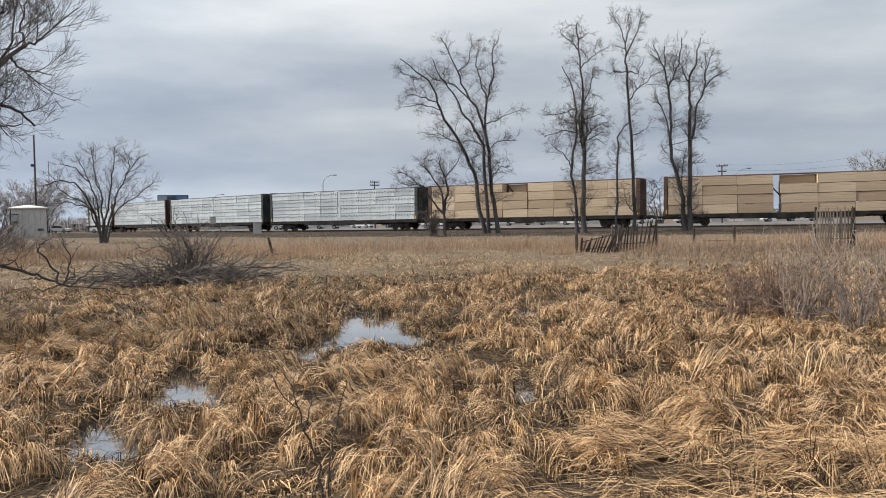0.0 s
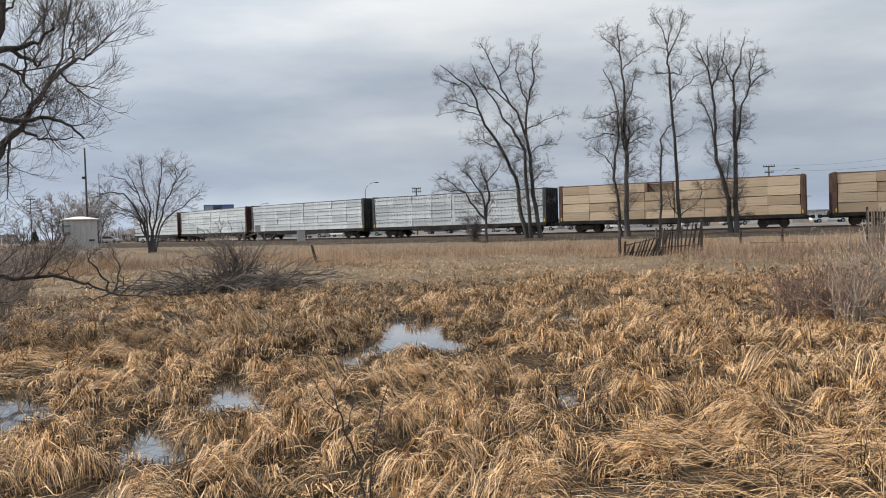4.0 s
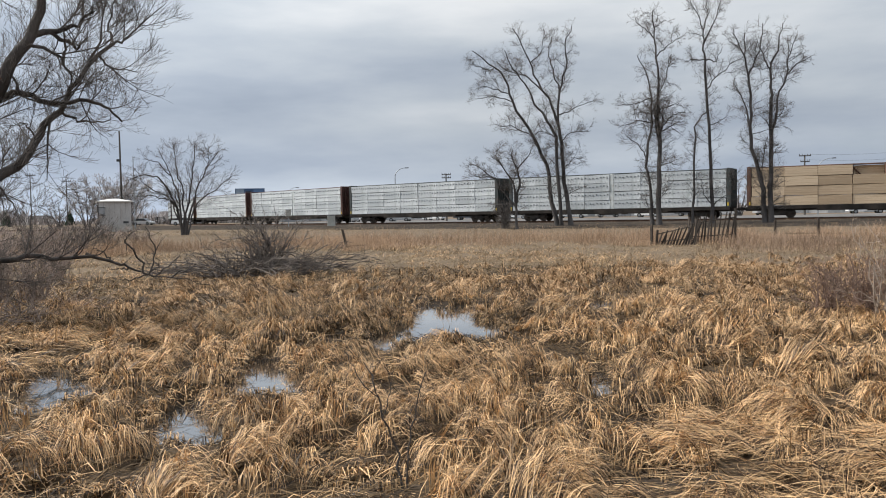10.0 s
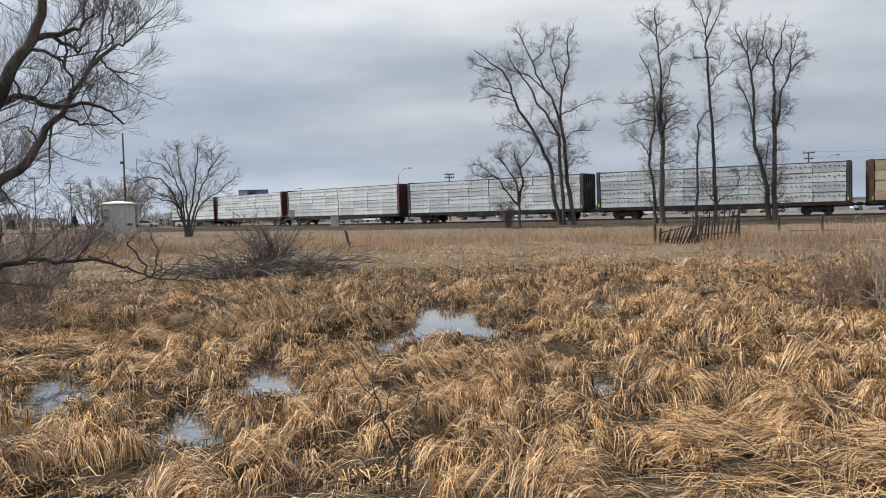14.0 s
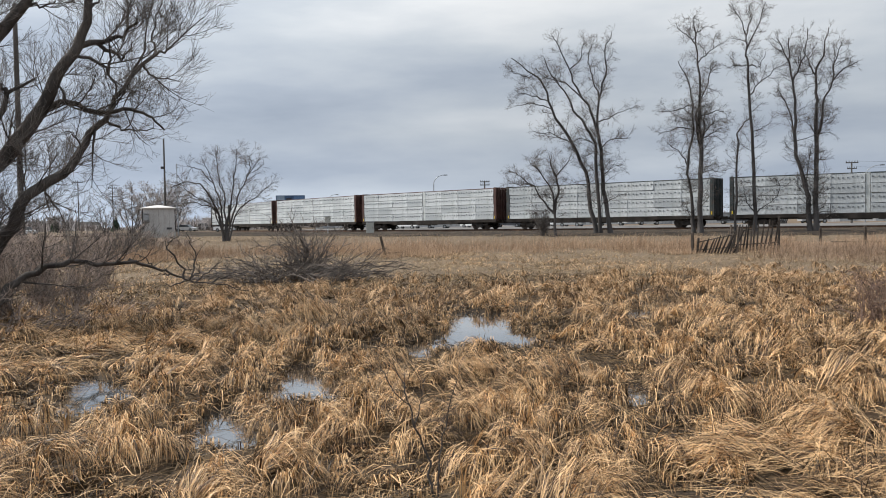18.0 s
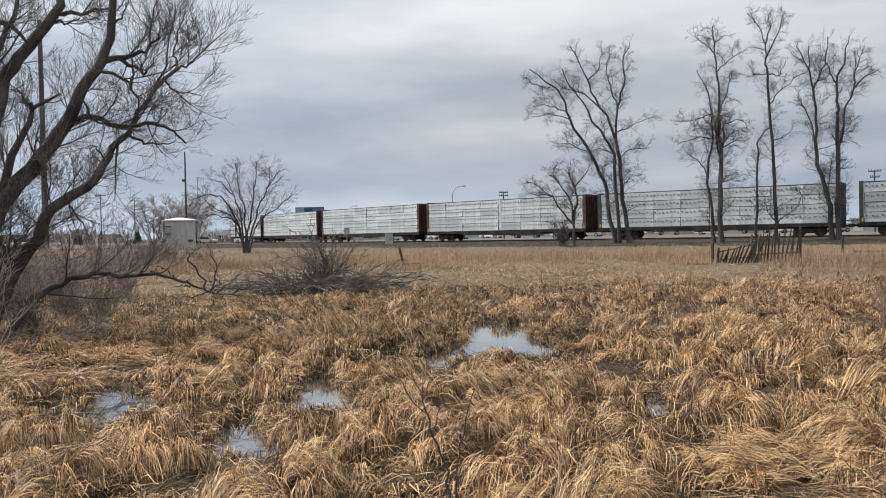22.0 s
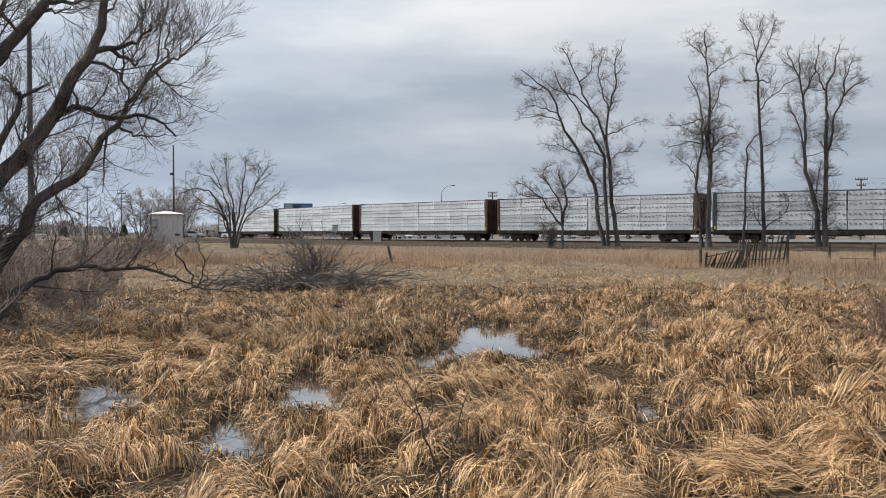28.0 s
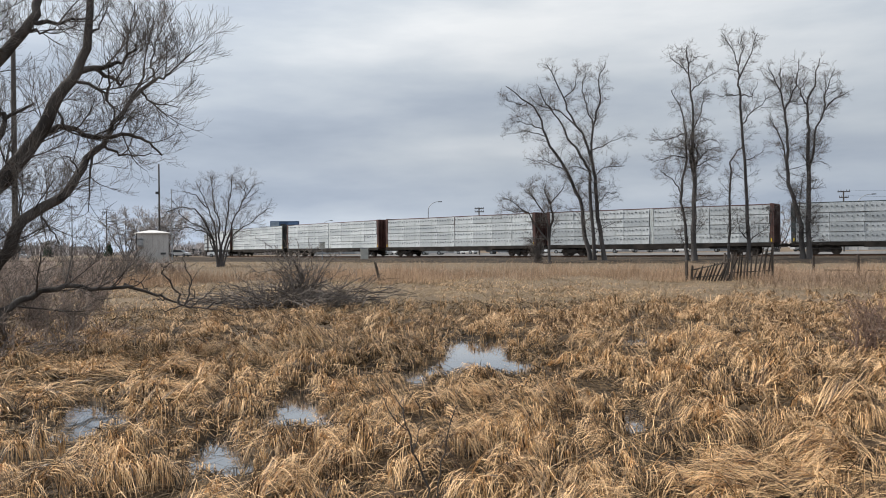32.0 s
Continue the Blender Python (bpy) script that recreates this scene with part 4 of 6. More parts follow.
def make_tussocks(seed):
    rng = np.random.default_rng(seed)
    rows = []
    for r0, r1, spacing in ((4.4, 9.0, 0.36), (9.0, 15.5, 0.40), (15.5, 29.5, 0.50)):
        n = int(radians(37) * (r1 * r1 - r0 * r0) / spacing ** 2)
        x, y = wedge(rng, n, r0, r1)
        keep = (pool_depth(x, y) < 0.3) & (np.hypot(x, y) < marsh_limit(x, y) + rng.normal(0, 0.8, n))
        x, y = x[keep], y[keep]
        n = len(x)
        size = np.exp(rng.normal(-0.08, 0.28, n))
        tall = 0.26 * size * rng.uniform(0.3, 1.4, n) * (1 - 0.95 * np.clip(near_pool(x, y) * 2, 0, 1))
        flat = matted(x, y)
        tall = tall * (1 - 0.6 * flat)
        lay = np.where(rng.random(n) < flat, np.pi * (x > 0) + rng.normal(0, 0.3, n), swirl(x, y) + rng.normal(0, 0.75, n))
        rows.append(np.stack([x, y, lay, tall, 0.235 * size, np.full(n, spacing)], -1))
    t = np.concatenate(rows)
    for x, y, lay, tall, half, _ in t:
        c, s = math.cos(lay), math.sin(lay)
        i0, i1 = max(int((y - 1 - GY) / GRID), 0), min(int((y + 1 - GY) / GRID), HUMP.shape[0])
        j0, j1 = max(int((x - 1 - GX) / GRID), 0), min(int((x + 1 - GX) / GRID), HUMP.shape[1])
        if i1 <= i0 or j1 <= j0:
            continue
        yy, xx = np.mgrid[i0:i1, j0:j1]
        dx, dy = xx * GRID + GX - x, yy * GRID + GY - y
        u, v = dx * c + dy * s, -dx * s + dy * c
        u = u + 0.35 * v * v / half
        back = np.clip(1 + u / (1.5 * half), 0, 1)
        front = np.clip(1 - u / 0.20, 0, 1)
        f = np.where(u < 0, back * back * (3 - 2 * back), np.sqrt(front) * 1.0) * np.clip(1 - (v / (1.25 * half)) ** 2, 0, 1) ** 0.7
        HUMP[i0:i1, j0:j1] = np.maximum(HUMP[i0:i1, j0:j1], tall * f)
    return t


def hump(x, y):
    i = np.clip(((y - GY) / GRID).astype(int), 0, HUMP.shape[0] - 1)
    j = np.clip(((x - GX) / GRID).astype(int), 0, HUMP.shape[1] - 1)
    return HUMP[i, j]


TUSSOCKS = make_tussocks(30)


def combed(name, r0, r1, locks, per, length, width, seg, seed, mat):
    """Locks of sedge that lie along the humps and fall over their lips, and a few that stand."""
    rng = np.random.default_rng(seed)
    r = np.hypot(TUSSOCKS[:, 0], TUSSOCKS[:, 1])
    t = TUSSOCKS[(r >= r0) & (r < r1)]
    li = np.repeat(np.arange(len(t)), rng.poisson(locks * (t[:, 4] / 0.28) ** 1.2))
    m = len(li)
    cx, cy, lay, half = t[li, 0], t[li, 1], t[li, 2], t[li, 4]
    u, v = rng.uniform(-1.25, 0.25, m) * half, rng.normal(0, 0.62, m) * half
    lx, ly = cx + np.cos(lay) * u - np.sin(lay) * v, cy + np.sin(lay) * u + np.cos(lay) * v
    lh = lay + rng.normal(0, 0.32, m) + 0.6 * v / half
    ll = length * rng.uniform(0.7, 1.25, m)
    lc = rng.normal(0, 0.35, m)
    lz = 0.065 * rng.random(m) ** 1.5
    idx = np.repeat(np.arange(m), rng.poisson(per, m))
    n = len(idx)
    x, y = lx[idx] + rng.normal(0, 0.020, n), ly[idx] + rng.normal(0, 0.020, n)
    keep = (pool_depth(x, y) < rng.uniform(0.2, 0.75, n)) & (near_pool(x, y) < rng.uniform(0.2, 1.4, n))
    idx, x, y = idx[keep], x[keep], y[keep]
    n = len(idx)
    head, ln, curl = lh[idx] + rng.normal(0, 0.13, n), ll[idx] * rng.uniform(0.6, 1.1, n), lc[idx] + rng.normal(0, 0.2, n)
    wet = pool_depth(x + 0.6 * ln * np.cos(head), y + 0.6 * ln * np.sin(head)) > 0.5
    ln = np.where(wet, ln * 0.42, ln)
    off = lz[idx] + 0.02 * rng.random(n)
    arch = 0.05 * rng.random(n) ** 2 + np.where(rng.random(n) < 0.05, 0.16 * rng.random(n), 0)
    w = width * rng.uniform(0.6, 1.3, n)
    twist = rng.normal(0, 0.45, n)
    verts = np.empty((n, seg + 1, 2, 3), np.float32)
    px, py = x.copy(), y.copy()
    pz = height(px, py) + hump(px, py) * 0.6
    step = ln / seg
    for k in range(seg + 1):
        s = k / seg
        h = head + curl * s
        ww = w * (1 - 0.85 * s ** 2) / 2
        wx, wy, wz = -np.sin(h) * ww, np.cos(h) * ww, ww * np.sin(twist) * 0.8
        verts[:, k, 0] = np.stack([px - wx, py - wy, pz - wz], -1)
        verts[:, k, 1] = np.stack([px + wx, py + wy, pz + wz], -1)
        nx, ny = px + np.cos(h) * step, py + np.sin(h) * step
        nz = np.maximum(height(nx, ny), 0.005) + hump(nx, ny) + off * min(1, 0.4 + 2 * s) + arch * math.sin(math.pi * min(1, s + 1 / seg))
        rise = np.clip((nz - pz) / step, -6, 1.2)
        short = 1 / np.sqrt(1 + rise * rise)
        px, py, pz = px + np.cos(h) * step * short, py + np.sin(h) * step * short, pz + rise * step * short
    a = np.arange(n)[:, None] * (seg + 1) * 2 + np.arange(seg)[None, :] * 2
    quads = np.stack([a, a + 1, a + 3, a + 2], -1).reshape(-1, 4)
    tagged(new(name, fast_mesh(name, verts.reshape(-1, 3), quads, [mat])), "dry golden-brown sedge lying in combed tussocks", "dry sedge", kind="stuff")


combed("sedge_near", 4.4, 9.0, 4, 8, 0.46, 0.0064, 5, 31, SEDGE)
combed("sedge_middle", 9.0, 15.5, 5, 6, 0.44, 0.0095, 4, 32, SEDGE)
combed("sedge_far", 15.5, 29.5, 4, 4, 0.40, 0.016, 3, 33, SEDGE_BROWN)


def manes(name, r0, r1, locks, per, length, width, seg, seed, mat):
    """Long blades that rise out of each tussock in locks, arch over and hang down on one side."""
    rng = np.random.default_rng(seed)
    r = np.hypot(TUSSOCKS[:, 0], TUSSOCKS[:, 1])
    t = TUSSOCKS[(r >= r0) & (r < r1)]
    li = np.repeat(np.arange(len(t)), rng.poisson(locks * (t[:, 4] / 0.28) ** 1.3))
    m = len(li)
    lay, half = t[li, 2], t[li, 4]
    u, v = rng.uniform(-0.9, 0.3, m) * half, rng.normal(0, 0.55, m) * half
    lx, ly = t[li, 0] + np.cos(lay) * u - np.sin(lay) * v, t[li, 1] + np.sin(lay) * u + np.cos(lay) * v
    flat = matted(lx, ly)
    low = np.clip(near_pool(lx, ly) * 1.5, 0, 0.82)
    lh = lay + rng.normal(0, 0.34, m) + 0.75 * (1 - flat) * v / half
    ll = length * (half / 0.28) ** 0.6 * rng.uniform(0.65, 1.25, m) * (1 + 0.4 * flat) * (1 - low)
    lt = np.radians(np.clip(rng.normal(62, 16, m), 15, 88)) * (1 - 0.62 * flat)
    lb = np.radians(rng.normal(142, 28, m)) * (1 - 0.45 * flat)
    lc = rng.normal(0, 0.5, m)
    k = np.repeat(np.arange(m), rng.poisson(per, m))
    n = len(k)
    x, y = lx[k] + rng.normal(0, 0.024, n), ly[k] + rng.normal(0, 0.024, n)
    keep = (pool_depth(x, y) < 0.35) & (near_pool(x, y) < rng.uniform(0.2, 1.15, n))
    k, x, y = k[keep], x[keep], y[keep]
    n = len(k)
    head, ln, curl = lh[k] + rng.normal(0, 0.12, n), ll[k] * rng.uniform(0.7, 1.12, n), lc[k] + rng.normal(0, 0.16, n)
    tilt, bend = lt[k] + rng.normal(0, 0.10, n), lb[k] + rng.normal(0, 0.22, n)
    w, twist = width * rng.uniform(0.6, 1.25, n), rng.normal(0, 0.5, n)
    rest = 0.012 + 0.05 * rng.random(n)
    verts = np.empty((n, seg + 1, 2, 3), np.float32)
    px, py = x.copy(), y.copy()
    pz = height(px, py) + 0.55 * hump(px, py) - 0.01
    step = ln / seg
    for i in range(seg + 1):
        s = i / seg
        h = head + curl * s
        ww = w * (1 - 0.85 * s ** 2) / 2
        wx, wy, wz = -np.sin(h) * ww, np.cos(h) * ww, ww * np.sin(twist) * 0.8
        verts[:, i, 0] = np.stack([px - wx, py - wy, pz - wz], -1)
        verts[:, i, 1] = np.stack([px + wx, py + wy, pz + wz], -1)
        f = min((s + 0.5 / seg) * 1.25, 1)
        a = tilt - bend * f * f * (3 - 2 * f)
        px, py = px + np.cos(a) * np.cos(h) * step, py + np.cos(a) * np.sin(h) * step
        pz = np.maximum(pz + np.sin(a) * step, np.maximum(height(px, py), 0.0) + rest)
    a = np.arange(n)[:, None] * (seg + 1) * 2 + np.arange(seg)[None, :] * 2
    quads = np.stack([a, a + 1, a + 3, a + 2], -1).reshape(-1, 4)
    tagged(new(name, fast_mesh(name, verts.reshape(-1, 3), quads, [mat])), "long dry golden sedge that arches over in drooping manes", "dry sedge", kind="stuff")


manes("drooping_sedge_near", 4.4, 9.0, 10, 12, 0.50, 0.0054, 6, 131, SEDGE)
manes("drooping_sedge_middle", 9.0, 15.5, 9, 9, 0.46, 0.0072, 5, 132, SEDGE)
manes("drooping_sedge_far", 15.5, 29.5, 7, 6, 0.44, 0.0105, 4, 133, SEDGE_BROWN)


def pool_fringe():
    """Short sedge that grows at the water's edge and hangs over it, longer on the far shore."""
    rng = np.random.default_rng(47)
    rows = []
    for az, r, a, b in POOLS:
        px, py = polar(az, r)
        s, c = math.sin(radians(az)), math.cos(radians(az))
        n = int(900 * (a + b) / 1.2)
        ang = rng.uniform(0, 2 * np.pi, n)
        d = rng.uniform(0.93, 1.3, n)
        wob = 1 + 0.22 * np.sin(5 * ang + az) + 0.12 * np.sin(9 * ang + 2 * az)
        u0, v0 = np.cos(ang), np.sin(ang)
        k = d * wob / np.sqrt((u0 / a) ** 2 + (v0 / b) ** 2)
        u, v = u0 * k, v0 * k
        far = np.clip(0.5 + v / b, 0.12, 1)
        rows.append(np.stack([px + u * c + v * s, py - u * s + v * c, np.arctan2(-v, -u) - radians(az), far], -1))
    x, y, inward, far = np.concatenate(rows).T
    n = len(x)
    head = inward + rng.normal(0, 0.8, n)
    blades("pool_fringe", x, y, head, 0.36 * far * rng.uniform(0.5, 1.2, n), 0.0095 * rng.uniform(0.6, 1.3, n), np.radians(rng.normal(62, 14, n)), np.radians(rng.normal(105, 25, n)),
           rng.normal(0, 0.3, n), 4, SEDGE, "dry sedge that hangs over the edge of the pools", "dry sedge", fold=np.clip(rng.normal(0.1, 0.08, n), 0, 0.4))


pool_fringe()


def standing(name, n, r0, r1, length, width, seed, mat):
    """Stray blades that stand or arch above the mats, in bunches."""
    rng = np.random.default_rng(seed)
    cx, cy = wedge(rng, n // 14, r0, r1)
    i = rng.integers(0, len(cx), n)
    bunch = rng.normal(0, 1, len(cx))
    x, y = cx[i] + rng.normal(0, 0.06, n), cy[i] + rng.normal(0, 0.06, n)
    keep = near_pool(x, y) < rng.uniform(0.1, 0.5, n)
    x, y, i = x[keep], y[keep], i[keep]
    n = len(x)
    blades(name, x, y, swirl(x, y) + 0.8 * bunch[i] + rng.normal(0, 0.6, n), length * rng.uniform(0.6, 1.2, n), width * rng.uniform(0.6, 1.3, n), np.radians(rng.normal(74, 12, n)),
           np.radians(rng.normal(120, 40, n)), rng.normal(0, 0.3, n), 4, mat, "bunches of dry sedge that stand above the mats", "dry sedge", lift=0.04, fold=np.clip(rng.normal(0.2, 0.1, n), 0, 0.5))


standing("standing_sedge_near", 2600, 4.4, 9.0, 0.52, 0.006, 38, SEDGE)
standing("standing_sedge_far", 8000, 9.0, 26.0, 0.50, 0.011, 39, SEDGE_BROWN)


def litter(name, n, r0, r1, length, width, seed):
    """Flat dead blades that cover the wet ground between the tussocks, coloured dark for the shade there."""
    rng = np.random.default_rng(seed)
    x, y = wedge(rng, n, r0, r1)
    head, ln = swirl(x, y) + rng.normal(0, 0.7, n), length * rng.uniform(0.6, 1.2, n)
    keep = np.maximum(pool_depth(x, y), pool_depth(x + ln * np.cos(head), y + ln * np.sin(head))) < rng.uniform(0.15, 0.6, n)
    x, y, head, ln = x[keep], y[keep], head[keep], ln[keep]
    n = len(x)
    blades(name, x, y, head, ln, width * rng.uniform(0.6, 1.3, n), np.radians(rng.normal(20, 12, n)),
           np.radians(rng.normal(40, 20, n)), rng.normal(0, 0.4, n), 2, SHADE_LITTER, "flattened dead sedge on the wet ground", "dry sedge", lift=0.01)


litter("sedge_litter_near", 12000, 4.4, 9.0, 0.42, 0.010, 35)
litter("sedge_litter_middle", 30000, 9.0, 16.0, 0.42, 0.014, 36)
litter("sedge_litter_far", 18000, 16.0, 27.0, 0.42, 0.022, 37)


def turf(name, n, r0, r1, tall, width, mat, seed, label, category, seg=2, tilt=70, power=1.0, bend=45, ragged=0.0, patchy=False, east=-90, clear=11.5):
    rng = np.random.default_rng(seed)
    x, y = wedge(rng, n, r0, r1, power=power)
    r = np.hypot(x, y)
    clump = 0.6 * np.sin(1.3 * x + 0.4 * y) * np.sin(1.1 * y - 0.3 * x + 1.0) + 0.5 * np.sin(0.31 * x + 0.5) * np.sin(0.27 * y + 0.13 * x)
    edge = r0 + ragged * (1.2 + np.sin(0.45 * x) + 0.7 * np.sin(1.1 * x + 2))
    keep = (rng.random(n) < 0.65 + 0.45 * clump) & (np.hypot(x - ARC_C[0], y - ARC_C[1]) - ARC_R > clear) & (r > edge) & (np.degrees(np.arctan2(x, y)) > east + rng.normal(0, 1.5, n)) & (r > marsh_limit(x, y) + rng.uniform(-0.6, 1.4, n))
    if patchy:
        keep &= np.sin(1.7 * x + 0.6 * np.sin(1.3 * y)) * np.sin(1.9 * y + 0.8 * np.sin(0.9 * x)) + 0.5 * np.sin(0.35 * x + 0.21 * y) > rng.uniform(0.05, 0.75, n)
    x, y, clump, r, edge = x[keep], y[keep], clump[keep], r[keep], edge[keep]
    n = len(x)
    grow = 1.0 if not ragged else 0.35 + 0.65 * np.clip((r - edge) / 4, 0, 1)
    blades(name, x, y, rng.uniform(0, 2 * np.pi, n), tall * grow * (1 + 0.3 * clump) * rng.uniform(0.5, 1.25, n), width * rng.uniform(0.6, 1.3, n),
           np.radians(rng.normal(tilt, 10, n)), np.radians(rng.normal(bend, 18, n)), rng.normal(0, 0.3, n), seg, mat, label, category)


turf("grass_tufts", 62000, 19.5, 41, 0.36, 0.016, SEDGE_BROWN, 44, "scattered brown tufts of dry grass", "dry grass", tilt=62, bend=80, patchy=True)
turf("weathered_grass", 84000, 19.5, 41, 0.32, 0.014, SEDGE_DULL, 41, "short weathered grey-tan grass", "dry grass", tilt=42, bend=70)
turf("reeds", 84000, 37.5, 46.5, 0.72, 0.009, REED, 42, "tall dry pinkish-tan reeds", "dry reeds", seg=2, tilt=77, power=1.3, bend=28, ragged=1.5)
turf("embankment_grass", 70000, 46, 80, 0.28, 0.02, SEDGE_DULL, 43, "thin dry grass below the railway bank", "dry grass", tilt=60, bend=50, clear=4.6, seg=1)
turf("brown_reeds", 60000, 31.5, 41, 0.6, 0.010, BROWN_REED, 48, "dull brown reeds round the picket fences", "dry reeds", tilt=76, bend=32, ragged=1.2, east=19.5)


def around(name, n, r0, r1, tall, width, seed, back):
    """Dead grass where the eye stands and behind it."""
    rng = np.random.default_rng(seed)
    r = np.sqrt(r0 * r0 + (r1 * r1 - r0 * r0) * rng.random(n))
    a = np.radians(rng.uniform(41, 319, n) if back else rng.uniform(0, 360, n))
    blades(name, r * np.sin(a), r * np.cos(a), rng.uniform(0, 2 * np.pi, n), tall * rng.uniform(0.5, 1.2, n), width * rng.uniform(0.6, 1.3, n),
           np.radians(rng.normal(35, 14, n)), np.radians(rng.normal(70, 20, n)), rng.normal(0, 0.4, n), 2, SEDGE_DULL, "flattened dead grass behind the viewpoint", "dry grass")


around("bank_grass", 5000, 0.4, 4.4, 0.35, 0.012, 45, False)
around("back_grass", 7000, 4.2, 30, 0.45, 0.05, 46, True)


# ---- brush, shrubs and dead wood ----
def shrub(name, az, d, spread, tall, stems, spec, label, seed, mat, thin=0.004, lean=0.0, flat=0.0, r0=0.018, category="shrub", group="", crook=0.10):
    """Many stems that fan out from one foot. flat: the share of stems that lie near the ground."""
    global MIN_TWIG, CROOK
    MIN_TWIG, CROOK = thin, crook
    rnd = random.Random(seed)
    x, y = polar(az, d)
    bush = thing(name, pose(x, y, float(height(x, y)), 0, 0, -az), label, category, group)
    out = [[] for _ in spec]
    for _ in range(stems):
        a = rnd.uniform(0, 2 * math.pi)
        low = rnd.random() < flat
        h = tall * (rnd.uniform(0.15, 0.5) if low else rnd.uniform(0.55, 1.05))
        s = spread * (rnd.uniform(0.7, 1.1) if low else rnd.uniform(0.1, 0.75))
        ex, ey = s * math.cos(a) + lean * h, s * math.sin(a) * 0.6
        fx, fy = rnd.gauss(0, 0.12 * spread), rnd.gauss(0, 0.08 * spread)
        p = curve_through([(fx, fy, -0.05), (fx * 0.5 + ex * 0.35, fy * 0.5 + ey * 0.35, h * (0.75 if low else 0.5)), (ex, ey, h)], 7, rnd, 0.2 * crook * spread)
        rad = np.linspace(r0 * rnd.uniform(0.6, 1.2), thin, 7)
        part("stem", tubes("stem", [(p, rad)], mat, 5), mat, bush)
        sprout(rnd, p.tolist(), rad.tolist(), spec, 0, out)
    rest = [b for lv in out for b in lv]
    if rest:
        tagged(part("crown", tubes("crown", rest, mat, 3), mat, bush, "fine bare twigs"), kind="stuff")
    return bush


FINE = ((5.5, 0.6, 0.15, 40, 0.2, 4), (7.0, 0.32, 0.1, 42, 0.15, 3))
PILE = ((2.8, 0.75, 0.3, 44, 0.15, 4), (3.6, 0.4, 0.1, 42, 0.1, 3))
LYING = ((2.0, 0.8, 0.15, 30, 0.03, 4), (3.0, 0.45, 0.1, 36, 0.03, 3))
for az, d, spread, tall, stems, flat, spec, seed, label in ((-12.3, 25.8, 2.6, 1.95, 48, 0.12, PILE, 51, "heap of dead grey-brown brush with upright crooked stems"),
        (-13.6, 25.2, 3.2, 1.15, 52, 0.8, LYING, 52, "heap of cut branches lying on dead grass"),
        (-15.0, 25.4, 2.0, 0.75, 24, 0.75, LYING, 54, "low heap of cut branches lying on dead grass"),
        (-9.6, 26.0, 2.6, 0.95, 40, 0.8, LYING, 53, "low spread of dead branches lying on dead grass")):
    shrub("brush_pile", az, d, spread, tall, stems, spec, label, seed, DEADWOOD, thin=0.007, flat=flat, r0=0.028, category="brush pile", group="heaps of dead brush", crook=0.17)
# the willow's undergrowth
for az, d, s, h, seed in ((-33.8, 16.0, 0.9, 1.5, 61), (-31.2, 17.2, 1.1, 1.3, 62), (-29.0, 18.5, 1.2, 1.35, 63), (-26.8, 20.5, 1.2, 1.2, 64), (-32.4, 21.5, 1.5, 1.7, 65), (-29.0, 25.0, 1.6, 1.6, 66), (-25.6, 26.0, 1.5, 1.3, 67), (-36.0, 18.0, 1.3, 1.9, 68)):
    shrub("willow_shrub", az, d, s, h, 28, FINE, "tangled bare shrub with grey-brown twigs under the willow", seed, BRUSH_TWIG, thin=0.005, flat=0.1, r0=0.014, group="shrubs under the willow")
for az, d, s, h, seed in ((-30.5, 38, 2.4, 1.5, 71), (-27.2, 40, 2.4, 1.4, 72), (-24.6, 43, 2.4, 1.6, 73), (-33.5, 36, 2.4, 1.6, 74), (-22.3, 46, 2.2, 1.2, 75), (-20.4, 47, 1.6, 0.8, 79), (-28.8, 33, 1.8, 1.4, 76), (-25.8, 34, 1.8, 1.25, 77), (-31.5, 31, 1.8, 1.6, 78)):
    shrub("thicket", az, d, s, h, 40, ((4.0, 0.6, 0.2, 38, 0.25, 4), (5.0, 0.35, 0.1, 40, 0.2, 3)), "low brown thicket of bare twigs behind the willow", seed, BRUSH_TWIG, thin=0.008, r0=0.014, group="thickets behind the willow")
# the pale shrubs at the other side
RED_TWIG = material("reddish_brown_twigs", (0.09, 0.058, 0.045), (0.33, 0.225, 0.175), scale=0.6, fine=12, rough=0.8, bump=0, spread=0.8, per="island")
TWIGGY = ((4.4, 0.34, 0.2, 46, 0.2, 4), (6.0, 0.17, 0.1, 48, 0.15, 3))
CROOKED = ((3.2, 0.42, 0.25, 46, 0.2, 5), (4.5, 0.2, 0.1, 48, 0.15, 3))
for az, d, s, h, stems, seed, mat, word, spec in ((25.4, 14.2, 0.9, 0.95, 38, 81, RED_TWIG, "low reddish-brown", TWIGGY), (27.2, 13.9, 0.9, 1.15, 40, 86, RED_TWIG, "low reddish-brown", TWIGGY),
        (28.6, 14.6, 0.85, 1.1, 34, 87, RED_TWIG, "low reddish-brown", TWIGGY), (28.9, 13.6, 1.0, 1.6, 18, 82, PALE_TWIG, "crooked pale grey", CROOKED), (30.6, 13.9, 1.0, 1.75, 20, 83, PALE_TWIG, "crooked pale grey", CROOKED),
        (31.9, 13.5, 0.9, 1.35, 24, 84, BRUSH_TWIG, "brown", CROOKED), (33.0, 14.4, 1.0, 1.55, 18, 88, PALE_TWIG, "crooked pale grey", CROOKED), (34.8, 14.2, 0.9, 1.1, 24, 85, BRUSH_TWIG, "brown", TWIGGY)):
    shrub("marsh_shrub", az, d, s, h, stems, spec, f"{word} bare shrub growing out of the sedge", seed, mat, thin=0.0038, r0=0.013, flat=0.12, group="bare shrubs in the sedge", crook=0.24)
